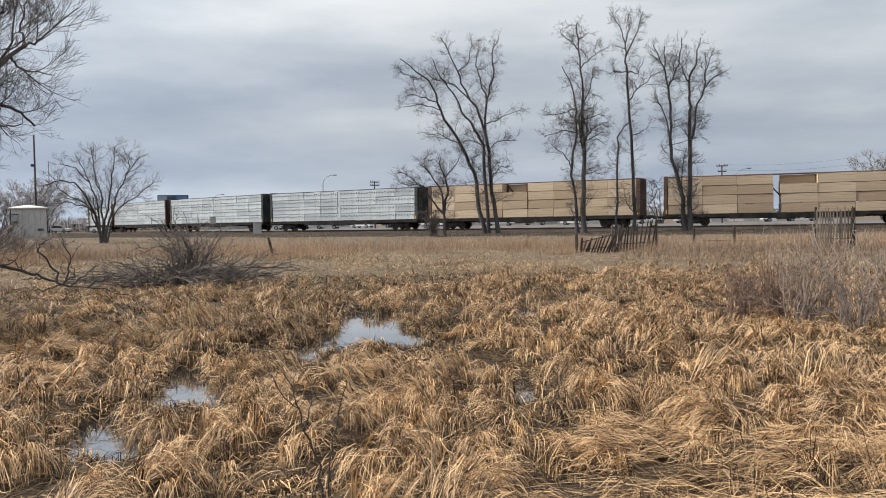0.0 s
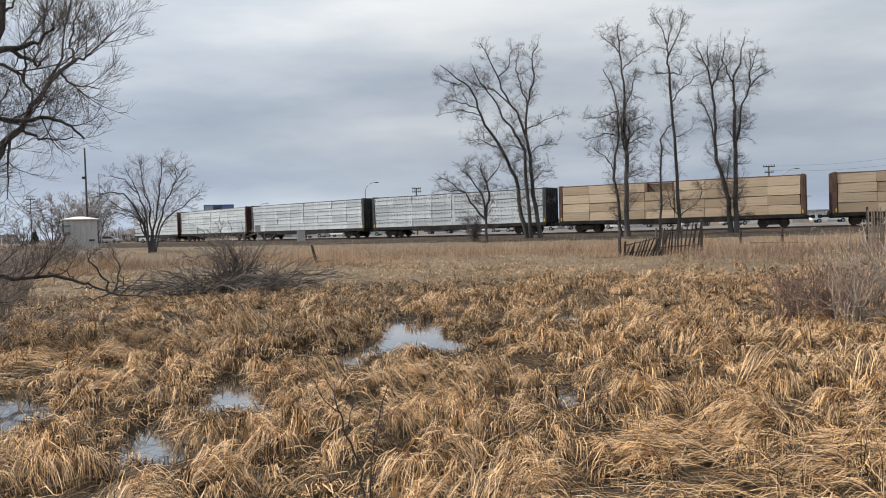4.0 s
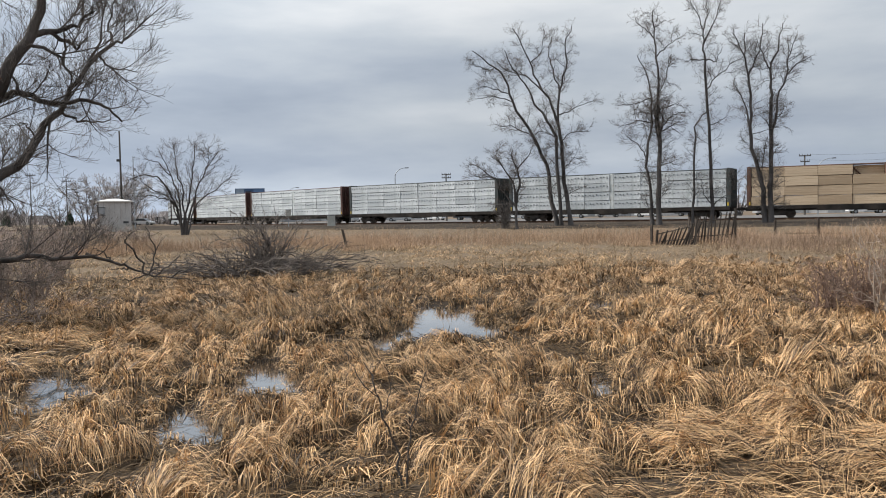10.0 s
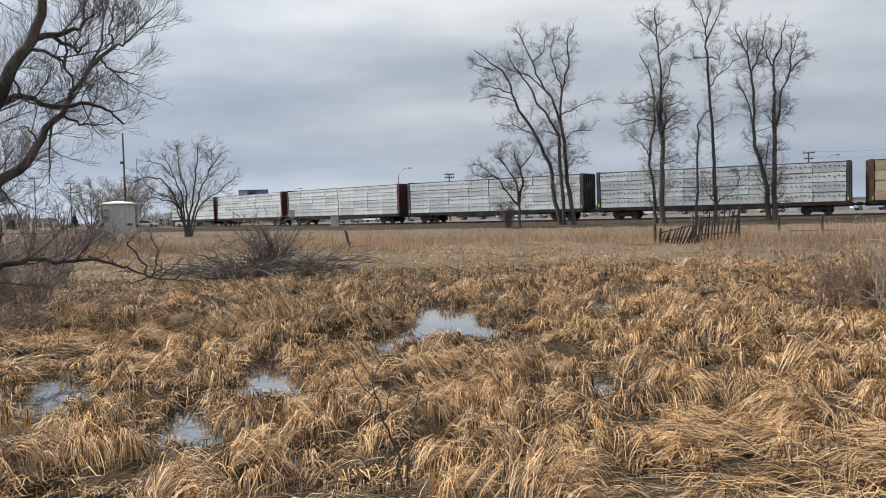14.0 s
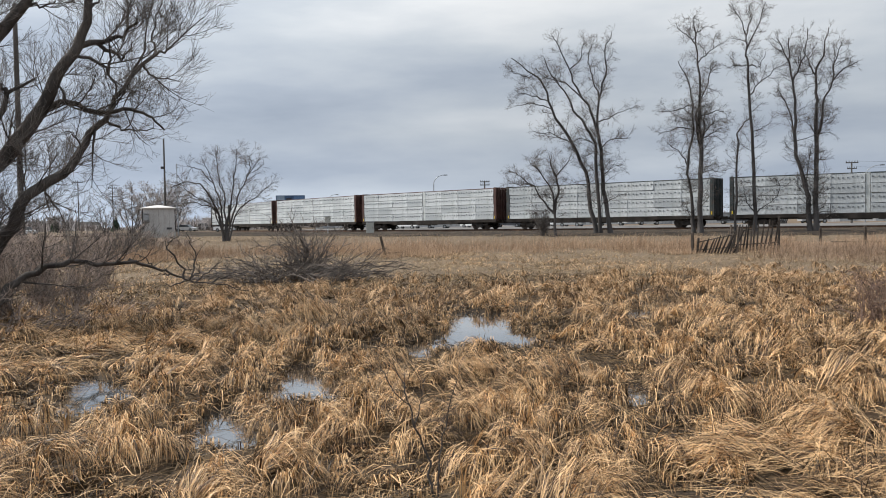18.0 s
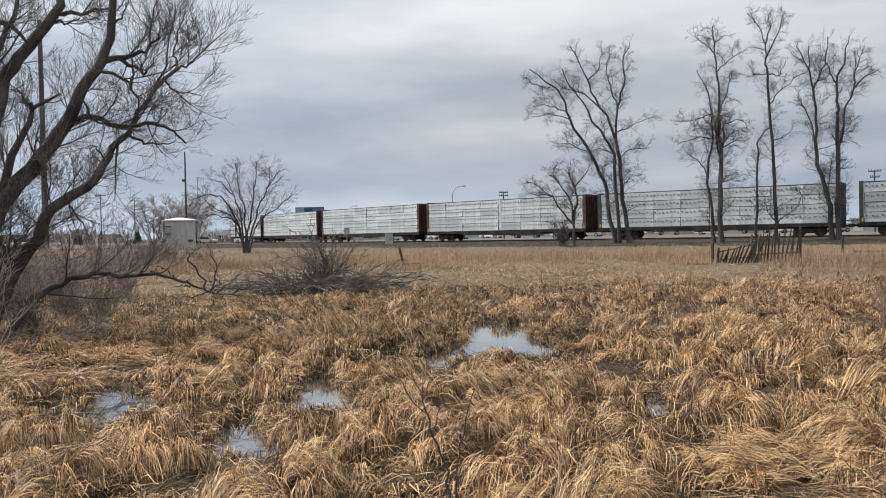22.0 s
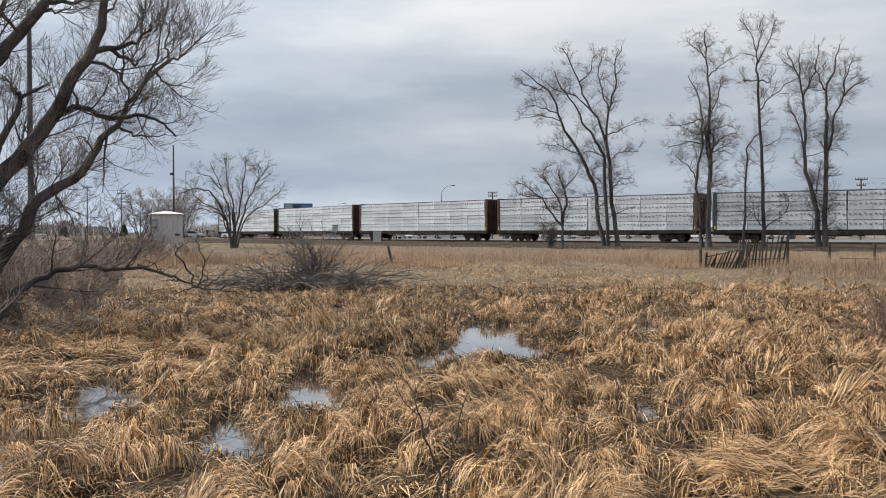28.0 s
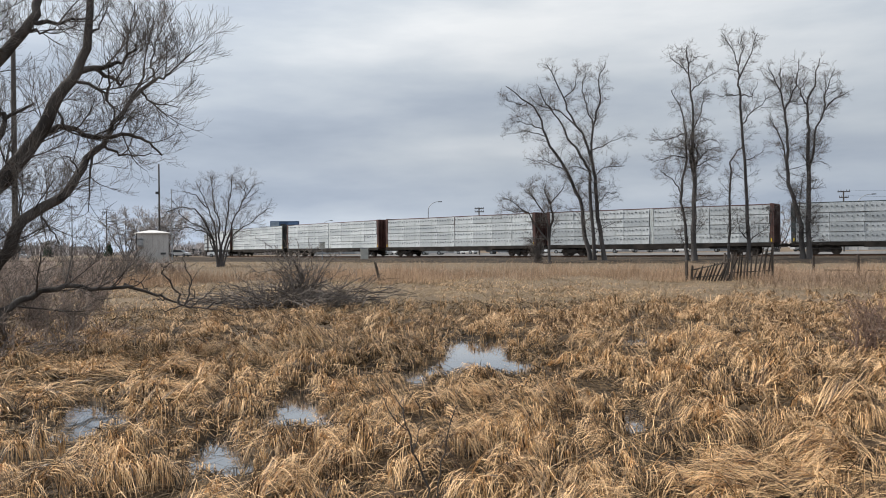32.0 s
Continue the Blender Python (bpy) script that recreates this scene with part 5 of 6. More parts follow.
for az, d, spread, tall, stems, seed in ((-30.3, 15.6, 1.3, 0.75, 18, 55), (-27.6, 16.6, 1.3, 0.6, 16, 56), (-25.0, 17.6, 1.2, 0.45, 14, 57), (-33.5, 14.6, 1.2, 0.9, 18, 58)):
    shrub("brush_pile", az, d, spread, tall, stems, ((4.0, 0.6, 0.15, 36, 0.05, 4), (5.0, 0.3, 0.1, 38, 0.05, 3)), "tangle of dead grey-brown sticks under the willow", seed, BRUSH_TWIG, thin=0.004, flat=0.6, r0=0.016, category="brush pile", group="tangles of dead sticks under the willow")
shrub("low_bush", 4.3, 60.5, 0.95, 1.7, 40, FINE, "small dark bare bush below the railway bank", 86, TWIG, flat=0.35, thin=0.010, r0=0.016)


def stick_thing(name, az, d, stems, spec, label, category, seed, mat, thin, z=None, wobble=0.008, crook=0.12):
    """A thing of crooked sticks: stems are (foot radius, tip radius, points as (right, up) seen from the eye)."""
    x, y = polar(az, d)
    return bare_tree(name, az, d, float(height(x, y)) if z is None else z, stems, spec, label, category, seed, mat, mat, depth=0.08, wobble=wobble, thin=thin, crook=crook)


stick_thing("fallen_branch", -22.4, 17.2, [
    (0.034, 0.008, ((-0.43, 0.92), (0.04, 0.74), (0.4, 0.63), (0.68, 0.46), (1.19, 0.39), (1.9, 0.18))),
    (0.024, 0.007, ((0.64, 0.48), (0.59, 0.75), (0.33, 1.08), (0.32, 1.25), (0.55, 1.37))),
    (0.02, 0.006, ((0.74, 0.48), (0.84, 0.84), (0.79, 1.13), (0.68, 1.45))),
    (0.02, 0.006, ((0.79, 0.5), (0.92, 0.62), (0.86, 0.79))),
    (0.02, 0.006, ((0.87, 0.47), (1.09, 0.59), (1.29, 0.82))),
    (0.018, 0.006, ((0.4, 0.61), (0.19, 0.57), (-0.01, 0.57))),
    (0.018, 0.006, ((0.68, 0.43), (0.39, 0.36), (0.18, 0.37))),
    (0.016, 0.006, ((0.05, 0.76), (-0.1, 0.92), (-0.3, 1.02))),
    (0.018, 0.006, ((1.08, 0.41), (1.41, 0.53), (1.8, 0.53)))],
    ((5.0, 0.42, 0.15, 52, 0.15, 5), (5.0, 0.2, 0.1, 48, 0.1, 3)), "dead crooked branch fallen from the willow", "fallen branch", 91, BARK_DARK, 0.0035, z=0.35, wobble=0.022, crook=0.24)
stick_thing("sapling", -3.4, 5.25, [
    (0.009, 0.003, ((0.0, 0.0), (-0.05, 0.28), (-0.13, 0.52), (-0.17, 0.68), (-0.23, 0.86))),
    (0.006, 0.003, ((0.02, 0.05), (0.04, 0.32), (0.09, 0.56), (0.15, 0.8))),
    (0.004, 0.002, ((-0.13, 0.52), (-0.08, 0.66), (-0.10, 0.84))),
    (0.004, 0.002, ((-0.16, 0.64), (-0.30, 0.80), (-0.36, 0.95)))],
    ((7.0, 0.12, 0.45, 45, 0.1, 4), (10.0, 0.06, 0.1, 45, 0.1, 3)), "thin bare dark sapling with two stems in the sedge", "sapling", 92, BARK_DARK, 0.0016)


# ---- fences and posts ----
PALE_WOOD = material("sun_bleached_pickets", (0.10, 0.08, 0.062), (0.30, 0.24, 0.19), scale=2.0, fine=30, rough=0.9, bump=0.5, stretch=(1, 1, 0.25), spread=0.6, per="object")

def picket_fence(label, az0, d0, az1, d1, count, tall0, tall1, lean, sink, seed, loose=3, wood=None):
    """Weathered pickets on two rails, from one bearing and distance to another; lean in degrees along the fence."""
    rnd = random.Random(seed)
    wood = wood or GREY_WOOD
    x0, y0 = polar(az0, d0)
    x1, y1 = polar(az1, d1)
    ln = math.hypot(x1 - x0, y1 - y0)
    turn = math.degrees(math.atan2(y1 - y0, x1 - x0))
    z = float(height(x0, y0))
    fence = thing("picket_fence", pose(x0, y0, z, 0, 0, turn), label, "fence", "broken picket fences")
    for k in range(count):
        f = (k + 0.5) / count
        tall = (tall0 + (tall1 - tall0) * f) * rnd.uniform(0.93, 1.06)
        m = pose(f * ln, rnd.uniform(-0.015, 0.015), -sink, rnd.uniform(-3, 3), lean + rnd.gauss(0, loose), 0)
        bm = bmesh.new()
        box(bm, -0.045, 0.045, -0.012, 0.012, 0, tall, bevel=0.004)
        for v in bm.verts:
            if v.co.z > tall - 0.01:
                v.co.x *= 0.55
        p = part("picket", bm, wood, fence)
        p.matrix_basis = m
    for f0 in (0.3, 0.78):
        bm = bmesh.new()
        rod(bm, (0, 0.035, f0 * tall0 - sink), (ln, 0.035, f0 * tall1 - sink), 0.024, 0.024, sides=4)
        part("fence_rail", bm, GREY_WOOD, fence)
    for f in (0.0, 1.0):
        bm = bmesh.new()
        rod(bm, (f * ln, 0.09, -0.2), (f * ln + lean * 0.004, 0.09, (tall0 if f == 0 else tall1) * 1.0), 0.055, 0.05, sides=8)
        part("post", bm, GREY_WOOD, fence)
    return fence


picket_fence("leaning panel of weathered grey pickets in the reeds", 14.65, 38.4, 17.2, 38.6, 13, 0.72, 1.2, 19, 0.05, 1, loose=4)
picket_fence("broken weathered grey picket fence rising above the reeds", 16.8, 39.6, 19.75, 39.8, 14, 1.25, 1.62, 5, 0.05, 2, loose=3)
picket_fence("upright stretch of weathered grey picket fence", 29.7, 40.5, 31.9, 40.8, 14, 1.95, 1.9, 0, 0.05, 3, loose=0.7, wood=PALE_WOOD)


def wood_post(az, d, tall, lean, label, rail=None):
    x, y = polar(az, d)
    post = thing("fence_post", pose(x, y, float(height(x, y)), 0, 0, -az), label, "fence post")
    bm = bmesh.new()
    rod(bm, (0, 0, -0.1), (-lean * tall, 0, tall), 0.07, 0.06, sides=9)
    for v in bm.verts:
        v.co += Vector((0.012 * math.sin(v.co.y * 70), 0.012 * math.sin(v.co.x * 90), 0.03 * math.sin(v.co.x * 40) if v.co.z > 0.3 else 0))
    part("post", bm, TIE, post)
    if rail:
        bm = bmesh.new()
        rod(bm, (rail[0], 0.0, rail[2]), (rail[1], 0.1, rail[3]), 0.028, 0.02, sides=6)
        part("fallen_rail", bm, TIE, post)
    return post


wood_post(-6.75, 40.5, 0.9, 0.26, "short dark weathered post leaning over, its rail fallen", (0.0, 1.0, 0.08, 0.12))
wood_post(14.38, 38.4, 0.95, 0.02, "dark weathered post at the end of the picket fence")
wood_post(24.75, 44.0, 1.05, 0.0, "dark weathered post standing in the reeds", (-1.5, 1.1, 0.3, 0.28))
wood_post(22.2, 46.0, 0.9, 0.0, "dark weathered post beside the poplar")


# ---- the trackside hut, cabinets and poles ----
def hut():
    x, y = polar(-21.98, 88)
    h = thing("trackside_hut", pose(x, y, 1.4, 0, 0, 24), "pale grey steel railway equipment hut with an off-white roof", "hut")
    w, d, t = 1.52, 1.4, 2.35
    part("foundation", boxes((-w - 0.05, w + 0.05, -d - 0.05, d + 0.05, -0.75, 0.12)), CONCRETE, h, "grey concrete base")
    for k in range(6):
        x0 = -w + k * 2 * w / 6
        part("wall_panel", boxes((x0 + 0.006, x0 + 2 * w / 6 - 0.006, -d, -d + 0.05, 0.12, t), bevel=0.006), SHED_WALL, h)
        part("wall_panel", boxes((x0 + 0.006, x0 + 2 * w / 6 - 0.006, d - 0.05, d, 0.12, t), bevel=0.006), SHED_WALL, h)
    for s in (-1, 1):
        for k in range(5):
            y0 = -d + 0.05 + k * (2 * d - 0.1) / 5
            a, b = sorted((s * w, s * (w - 0.05)))
            part("wall_panel", boxes((a, b, y0 + 0.006, y0 + (2 * d - 0.1) / 5 - 0.006, 0.12, t), bevel=0.006), SHED_WALL, h)
    part("inner_wall", boxes((-w + 0.08, w - 0.08, -d + 0.08, d - 0.08, 0.1, t - 0.02)), DARK_METAL, h)
    bm = bmesh.new()
    e = 0.16
    low = [bm.verts.new((sx * (w + e), sy * (d + e), t + zz)) for zz in (0, 0.08) for sx, sy in ((-1, -1), (1, -1), (1, 1), (-1, 1))]
    top = [bm.verts.new((sx * 0.35, sy * 0.2, t + 0.34)) for sx, sy in ((-1, -1), (1, -1), (1, 1), (-1, 1))]
    bm.faces.new(low[:4][::-1])
    for i in range(4):
        j = (i + 1) % 4
        bm.faces.new((low[i], low[j], low[4 + j], low[4 + i]))
        bm.faces.new((low[4 + i], low[4 + j], top[j], top[i]))
    bm.faces.new(top)
    part("roof", bm, SHED_ROOF, h, "off-white low hipped roof")
    part("corner_trim", boxes((-w - 0.02, -w + 0.06, -d - 0.02, -d + 0.06, 0.12, t)), DARK_METAL, h)
    part("door", boxes((-w - 0.03, -w - 0.004, -0.5, 0.4, 0.15, 2.05), bevel=0.01), DARK_METAL, h, "dark steel door")
    part("meter_box", boxes((-w + 0.08, -w + 0.62, -d - 0.2, -d - 0.004, 1.15, 1.72), bevel=0.02), GALV, h, "galvanised meter box")
    part("bracket", boxes((-w + 0.05, -w + 0.68, -d - 0.22, -d - 0.004, 0.98, 1.03), (-w + 0.05, -w + 0.10, -d - 0.2, -d - 0.004, 0.3, 0.98), (-w + 0.05, -w + 0.68, -d - 0.22, -d - 0.004, 1.78, 1.82)), DARK_METAL, h)
    part("vent", boxes((0.75, 1.25, -d - 0.03, -d - 0.004, 0.22, 0.42)), DARK_METAL, h)
    return h


hut()


def cabinet(az, d, w, tall, foot, label, post=0.0):
    x, y = polar(az, d)
    c = thing("signal_cabinet", pose(x, y, foot, 0, 0, -az), label, "signal cabinet", "trackside cabinets")
    if post:
        bm = bmesh.new()
        rod(bm, (0, 0, -0.2), (0, 0, post), 0.05)
        part("post", bm, GALV, c)
    part("body", boxes((-w / 2, w / 2, -w / 2.4, w / 2.4, post, post + tall - 0.06), bevel=0.015), CABINET_PAINT, c)
    part("door", boxes((-w / 2 + 0.04, w / 2 - 0.04, -w / 2.4 - 0.02, -w / 2.4 - 0.003, post + 0.08, post + tall - 0.14), bevel=0.008), CABINET_PAINT, c)
    part("lid", boxes((-w / 2 - 0.04, w / 2 + 0.04, -w / 2.4 - 0.04, w / 2.4 + 0.04, post + tall - 0.058, post + tall), bevel=0.01), GALV, c)
    part("handle", boxes((w / 2 - 0.14, w / 2 - 0.10, -w / 2.4 - 0.05, -w / 2.4 - 0.022, post + tall * 0.45, post + tall * 0.6)), DARK_METAL, c)
    return c


cabinet(-7.82, 84, 0.80, 1.2, 0.85, "pale beige-grey steel signal cabinet beside the rails")
cabinet(-10.75, 86, 0.58, 0.72, 0.85, "small pale signal cabinet on a post", post=1.15)


POLE_AZ, POLE_TOP = 23.98, 9.26


def pole(name, az, d, top, r, label, arms=(), mat=None, category="utility pole", foot=0.8, fixture=None):
    """arms: heights of the crossarms; fixture: the height of a small side box."""
    mat = mat or POLE_WOOD
    x, y = polar(az, d)
    p = thing(name, pose(x, y, foot, 0, 0, -az + 12), label, category)
    bm = bmesh.new()
    rod(bm, (0, 0, -0.3), (0, 0, top - foot), r, r * 0.65, sides=10)
    part("pole", bm, mat, p)
    for h, half in arms:
        a = part("crossarm", boxes((-half, half, -r - 0.1, -r, h - foot - 0.07, h - foot + 0.07), bevel=0.01), mat, p)
        for s in (-0.9, -0.45, 0.45, 0.9):
            bm = bmesh.new()
            rod(bm, (s * half, -r - 0.05, h - foot + 0.07), (s * half, -r - 0.05, h - foot + 0.28), 0.05, 0.035, sides=6)
            part("insulator", bm, DARK_METAL, a)
    if fixture:
        part("side_box", boxes((-0.42, -r * 0.6, -0.14, 0.14, fixture - foot, fixture - foot + 0.3), bevel=0.02), DARK_METAL, p)
    return p


pole("utility_pole", -21.5, 106, 12.7, 0.14, "tall slim dark pole behind the hut", fixture=9.0)
pole("mast", -20.72, 100, 9.2, 0.07, "thin grey mast beside the hut", mat=GALV, category="mast")
pole("utility_pole", -30.05, 48, 13.6, 0.17, "weathered wooden pole behind the willow")
pole("utility_pole", -26.8, 150, 9.9, 0.10, "distant wooden pole with a crossarm", arms=((9.6, 0.8),))
pole("utility_pole", -24.75, 165, 9.7, 0.10, "distant wooden pole with a crossarm", arms=((9.3, 0.8),))
pole("utility_pole", -33.2, 130, 9.5, 0.14, "distant wooden pole with a crossarm", arms=((9.1, 1.2),))
pole("utility_pole", 0.28, 130, 8.4, 0.15, "distant wooden pole with two short crossarms", arms=((8.2, 0.75), (7.7, 0.75)))
pole("utility_pole", POLE_AZ, 125, POLE_TOP, 0.15, "wooden power pole with two crossarms", arms=((POLE_TOP - 0.15, 0.8), (POLE_TOP - 0.95, 0.6)))
pole("utility_pole", 26.2, 260, 8.0, 0.15, "far wooden pole with a crossarm", arms=((7.7, 1.2),))
pole("utility_pole", 37.0, 118, 11.0, 0.17, "wooden power pole with two crossarms", arms=((10.8, 1.25), (10.0, 0.9)))


def wire(a, b, sag, label):
    pts = [tuple(Vector(a).lerp(Vector(b), k / 14) - Vector((0, 0, sag * 4 * k / 14 * (1 - k / 14)))) for k in range(15)]
    tagged(part("power_line", tubes("power_line", [(pts, [0.012] * 15)], DARK_METAL, 4), DARK_METAL, None), label, "power line")


wire((*polar(POLE_AZ, 125), POLE_TOP + 0.1), (*polar(37.0, 118), 11.05), 1.2, "thin dark power line between two poles")
wire((*polar(POLE_AZ + 0.25, 125), POLE_TOP - 0.7), (*polar(37.3, 118), 10.2), 1.2, "lower thin dark power line between two poles")


def street_lamp(az, d, top, reach, label):
    x, y = polar(az, d)
    s = thing("street_lamp", pose(x, y, 0.8, 0, 0, -az), label, "street lamp", "street lamps along the road")
    bm = bmesh.new()
    rod(bm, (0, 0, -0.2), (0, 0, top - 0.8 - 1.5), 0.10, 0.07)
    part("pole", bm, GALV, s)
    pts = [(reach * (1 - math.cos(a)), 0, top - 0.8 - 1.5 + 1.5 * math.sin(a)) for a in np.linspace(0, math.pi / 2, 9)]
    part("arm", tubes("arm", [(pts, np.linspace(0.065, 0.045, 9))], GALV, 7), GALV, s)
    part("lamp_head", boxes((reach - 0.05, reach + 0.6, -0.12, 0.12, top - 0.88, top - 0.74), bevel=0.04), DARK_METAL, s)
    return s


street_lamp(-3.3, 135, 9.7, 1.7, "curved-arm grey street lamp behind the train")
street_lamp(24.75, 135, 9.2, 1.9, "curved-arm grey street lamp behind the train")
street_lamp(-10.7, 190, 8.7, 1.8, "far curved-arm grey street lamp")


def billboard():
    x, y = polar(-13.28, 215)
    b = thing("billboard", pose(x, y, 0.8, 0, 0, 13.28), "dark blue roadside billboard on one steel column", "billboard")
    bm = bmesh.new()
    rod(bm, (0, 0, -0.3), (0, 0, 6.4), 0.3, 0.3, sides=12)
    part("column", bm, DARK_METAL, b)
    part("panel", boxes((-3.7, 3.7, -0.2, 0.2, 6.4, 8.7), bevel=0.03), SIGN_BLUE, b)
    part("picture_patch", boxes((-3.5, -1.5, -0.225, -0.204, 6.6, 8.5)), SIGN_PALE, b)
    part("picture_patch", boxes((-1.1, 0.3, -0.225, -0.204, 6.6, 8.0)), SIGN_DARK, b)
    part("picture_patch", boxes((0.9, 3.4, -0.225, -0.204, 7.4, 8.4)), SIGN_MID, b)
    part("catwalk", boxes((-3.7, 3.7, -0.9, -0.2, 6.3, 6.36)), DARK_METAL, b)


SIGN_BLUE = material("billboard_blue", (0.035, 0.07, 0.14), (0.07, 0.12, 0.21), scale=0.8, rough=0.5, bump=0)
SIGN_PALE = material("billboard_pale_blue", (0.16, 0.22, 0.30), (0.30, 0.36, 0.42), scale=1.4, rough=0.5, bump=0)
SIGN_DARK = material("billboard_dark", (0.02, 0.025, 0.035), (0.06, 0.06, 0.07), scale=1.4, rough=0.5, bump=0)
SIGN_MID = material("billboard_mid_blue", (0.07, 0.13, 0.24), (0.12, 0.20, 0.34), scale=1.4, rough=0.5, bump=0)
billboard()

# ---- beyond the railway ----
PAINTS = {"white": material("white_car_paint", (0.62, 0.63, 0.64), (0.74, 0.75, 0.76), scale=1, rough=0.3, bump=0, specular=0.5),
          "silver": material("silver_car_paint", (0.36, 0.37, 0.38), (0.46, 0.47, 0.48), scale=1, rough=0.3, metal=0.4, bump=0),
          "dark": material("dark_car_paint", (0.03, 0.033, 0.04), (0.06, 0.065, 0.075), scale=1, rough=0.3, bump=0, specular=0.5),
          }
GLASS = material("tinted_glass", (0.015, 0.018, 0.02), (0.03, 0.034, 0.038), scale=1, rough=0.08, bump=0, specular=0.6)
RUBBER = material("tyre_rubber", (0.015, 0.015, 0.015), (0.03, 0.03, 0.03), scale=3, rough=0.9, bump=0.1)


CINDER = material("dark_cinders_and_dead_weeds", (0.022, 0.018, 0.015), (0.07, 0.057, 0.046), scale=0.5, fine=9, rough=1.0, bump=0.8, specular=0.05, stain=(0.13, 0.095, 0.06), stain_amount=0.6)
YARD = material("pale_gravel_yard", (0.055, 0.05, 0.046), (0.19, 0.182, 0.175), scale=0.35, fine=2.5, rough=0.9, bump=0.3, stain=(0.20, 0.18, 0.16), stain_amount=0.6)


def trackside_gravel():
    """Dark stony ground along the near side of the track."""
    rows = []
    for s in np.linspace(-110, 120, 116):
        h = ARC_HEADING + ARC_BEND * s
        reach = 10.0
        while reach < 26 and math.hypot(ARC_C[0] + math.sin(h) * (ARC_R + reach), ARC_C[1] - math.cos(h) * (ARC_R + reach)) > 57:
            reach += 0.5
        reach += 0.7 * math.sin(s * 0.21) + 0.5 * math.sin(s * 0.5)
        for off in np.linspace(3.0, reach, 7):
            x, y = ARC_C[0] + math.sin(h) * (ARC_R + off), ARC_C[1] - math.cos(h) * (ARC_R + off)
            rows.append((x, y, float(np.interp(math.hypot(x, y), (45, 60, 72), (0.36, 0.74, 0.8))) + (0.13 if 3.1 < off < reach - 0.5 else -0.05) + 0.03 * math.sin(1.7 * x) * math.sin(1.3 * y)))
    i, j = np.meshgrid(np.arange(115), np.arange(6), indexing="ij")
    a = i * 7 + j
    me = fast_mesh("trackside_gravel", rows, np.stack([a, a + 1, a + 8, a + 7], -1).reshape(-1, 4), [CINDER])
    tagged(new("trackside_gravel", me), "dark stony ground beside the railway", "gravel", kind="structure")


trackside_gravel()


def gravel_yard():
    """A pale strip of gravel along the far side of the track."""
    rows = []
    for s in np.linspace(-110, 190, 61):
        h = ARC_HEADING + ARC_BEND * s
        for off in (9.0, 15.0 + 2 * math.sin(s * 0.07), 52.0 + 5 * math.sin(s * 0.05)):
            rows.append((ARC_C[0] + math.sin(h) * (ARC_R - off), ARC_C[1] - math.cos(h) * (ARC_R - off), 0.80 if off == 9.0 else 0.87))
    i, j = np.meshgrid(np.arange(60), np.arange(2), indexing="ij")
    a = i * 3 + j
    me = fast_mesh("gravel_yard", rows, np.stack([a, a + 3, a + 4, a + 1], -1).reshape(-1, 4), [YARD])
    tagged(new("gravel_yard", me), "pale gravel yard beyond the railway", "gravel yard", kind="structure")


gravel_yard()


def prism(bm, profile, half):
    """A side profile of (x, z) points carried across from -half to half."""
    a = [bm.verts.new((x, -half, z)) for x, z in profile]
    b = [bm.verts.new((x, half, z)) for x, z in profile]
    n = len(profile)
    for i in range(n):
        bm.faces.new((a[i], a[(i + 1) % n], b[(i + 1) % n], b[i]))
    bm.faces.new(a[::-1])
    bm.faces.new(b)
    return bm


def parked_vehicle(az, d, turn, paint, pickup):
    x, y = polar(az, d)
    word = "pickup truck" if pickup else "car"
    c = thing("pickup_truck" if pickup else "parked_car", pose(x, y, 0.8, 0, 0, turn), f"{paint} {word} parked beyond the railway", word, "vehicles beyond the railway")
    if pickup:
        body = ((-2.7, 0.45), (2.7, 0.45), (2.75, 0.95), (1.5, 1.08), (-0.55, 1.1), (-2.7, 1.12))
        cab = ((1.45, 1.06), (0.85, 1.75), (-0.45, 1.78), (-0.6, 1.08))
    else:
        body = ((-2.2, 0.35), (2.2, 0.35), (2.25, 0.75), (1.3, 0.92), (-1.7, 0.98), (-2.2, 0.9))
        cab = ((1.25, 0.9), (0.5, 1.42), (-1.0, 1.45), (-1.8, 0.95))
    part("body", prism(bmesh.new(), body, 0.9), PAINTS[paint], c)
    part("cab", prism(bmesh.new(), cab, 0.78), GLASS, c)
    part("roof", boxes((cab[2][0] + 0.05, cab[1][0] - 0.05, -0.74, 0.74, cab[1][1] - 0.03, cab[1][1] + 0.05), bevel=0.02), PAINTS[paint], c)
    wx = 1.7 if pickup else 1.35
    for sx in (-wx, wx):
        for sy in (-0.82, 0.82):
            bm = bmesh.new()
            rod(bm, (sx, sy - 0.1, 0.34), (sx, sy + 0.1, 0.34), 0.34, sides=14)
            w = part("wheel", bm, RUBBER, c)
            bm = bmesh.new()
            rod(bm, (sx, sy - 0.115, 0.34), (sx, sy + 0.115, 0.34), 0.19, sides=10)
            part("rim", bm, GALV, w)
    for sy in (-0.7, 0.7):
        part("headlight", boxes((body[2][0] - 0.12, body[2][0] + 0.02, sy - 0.14, sy + 0.14, 0.62, 0.76), bevel=0.02), GALV, c)
    return c


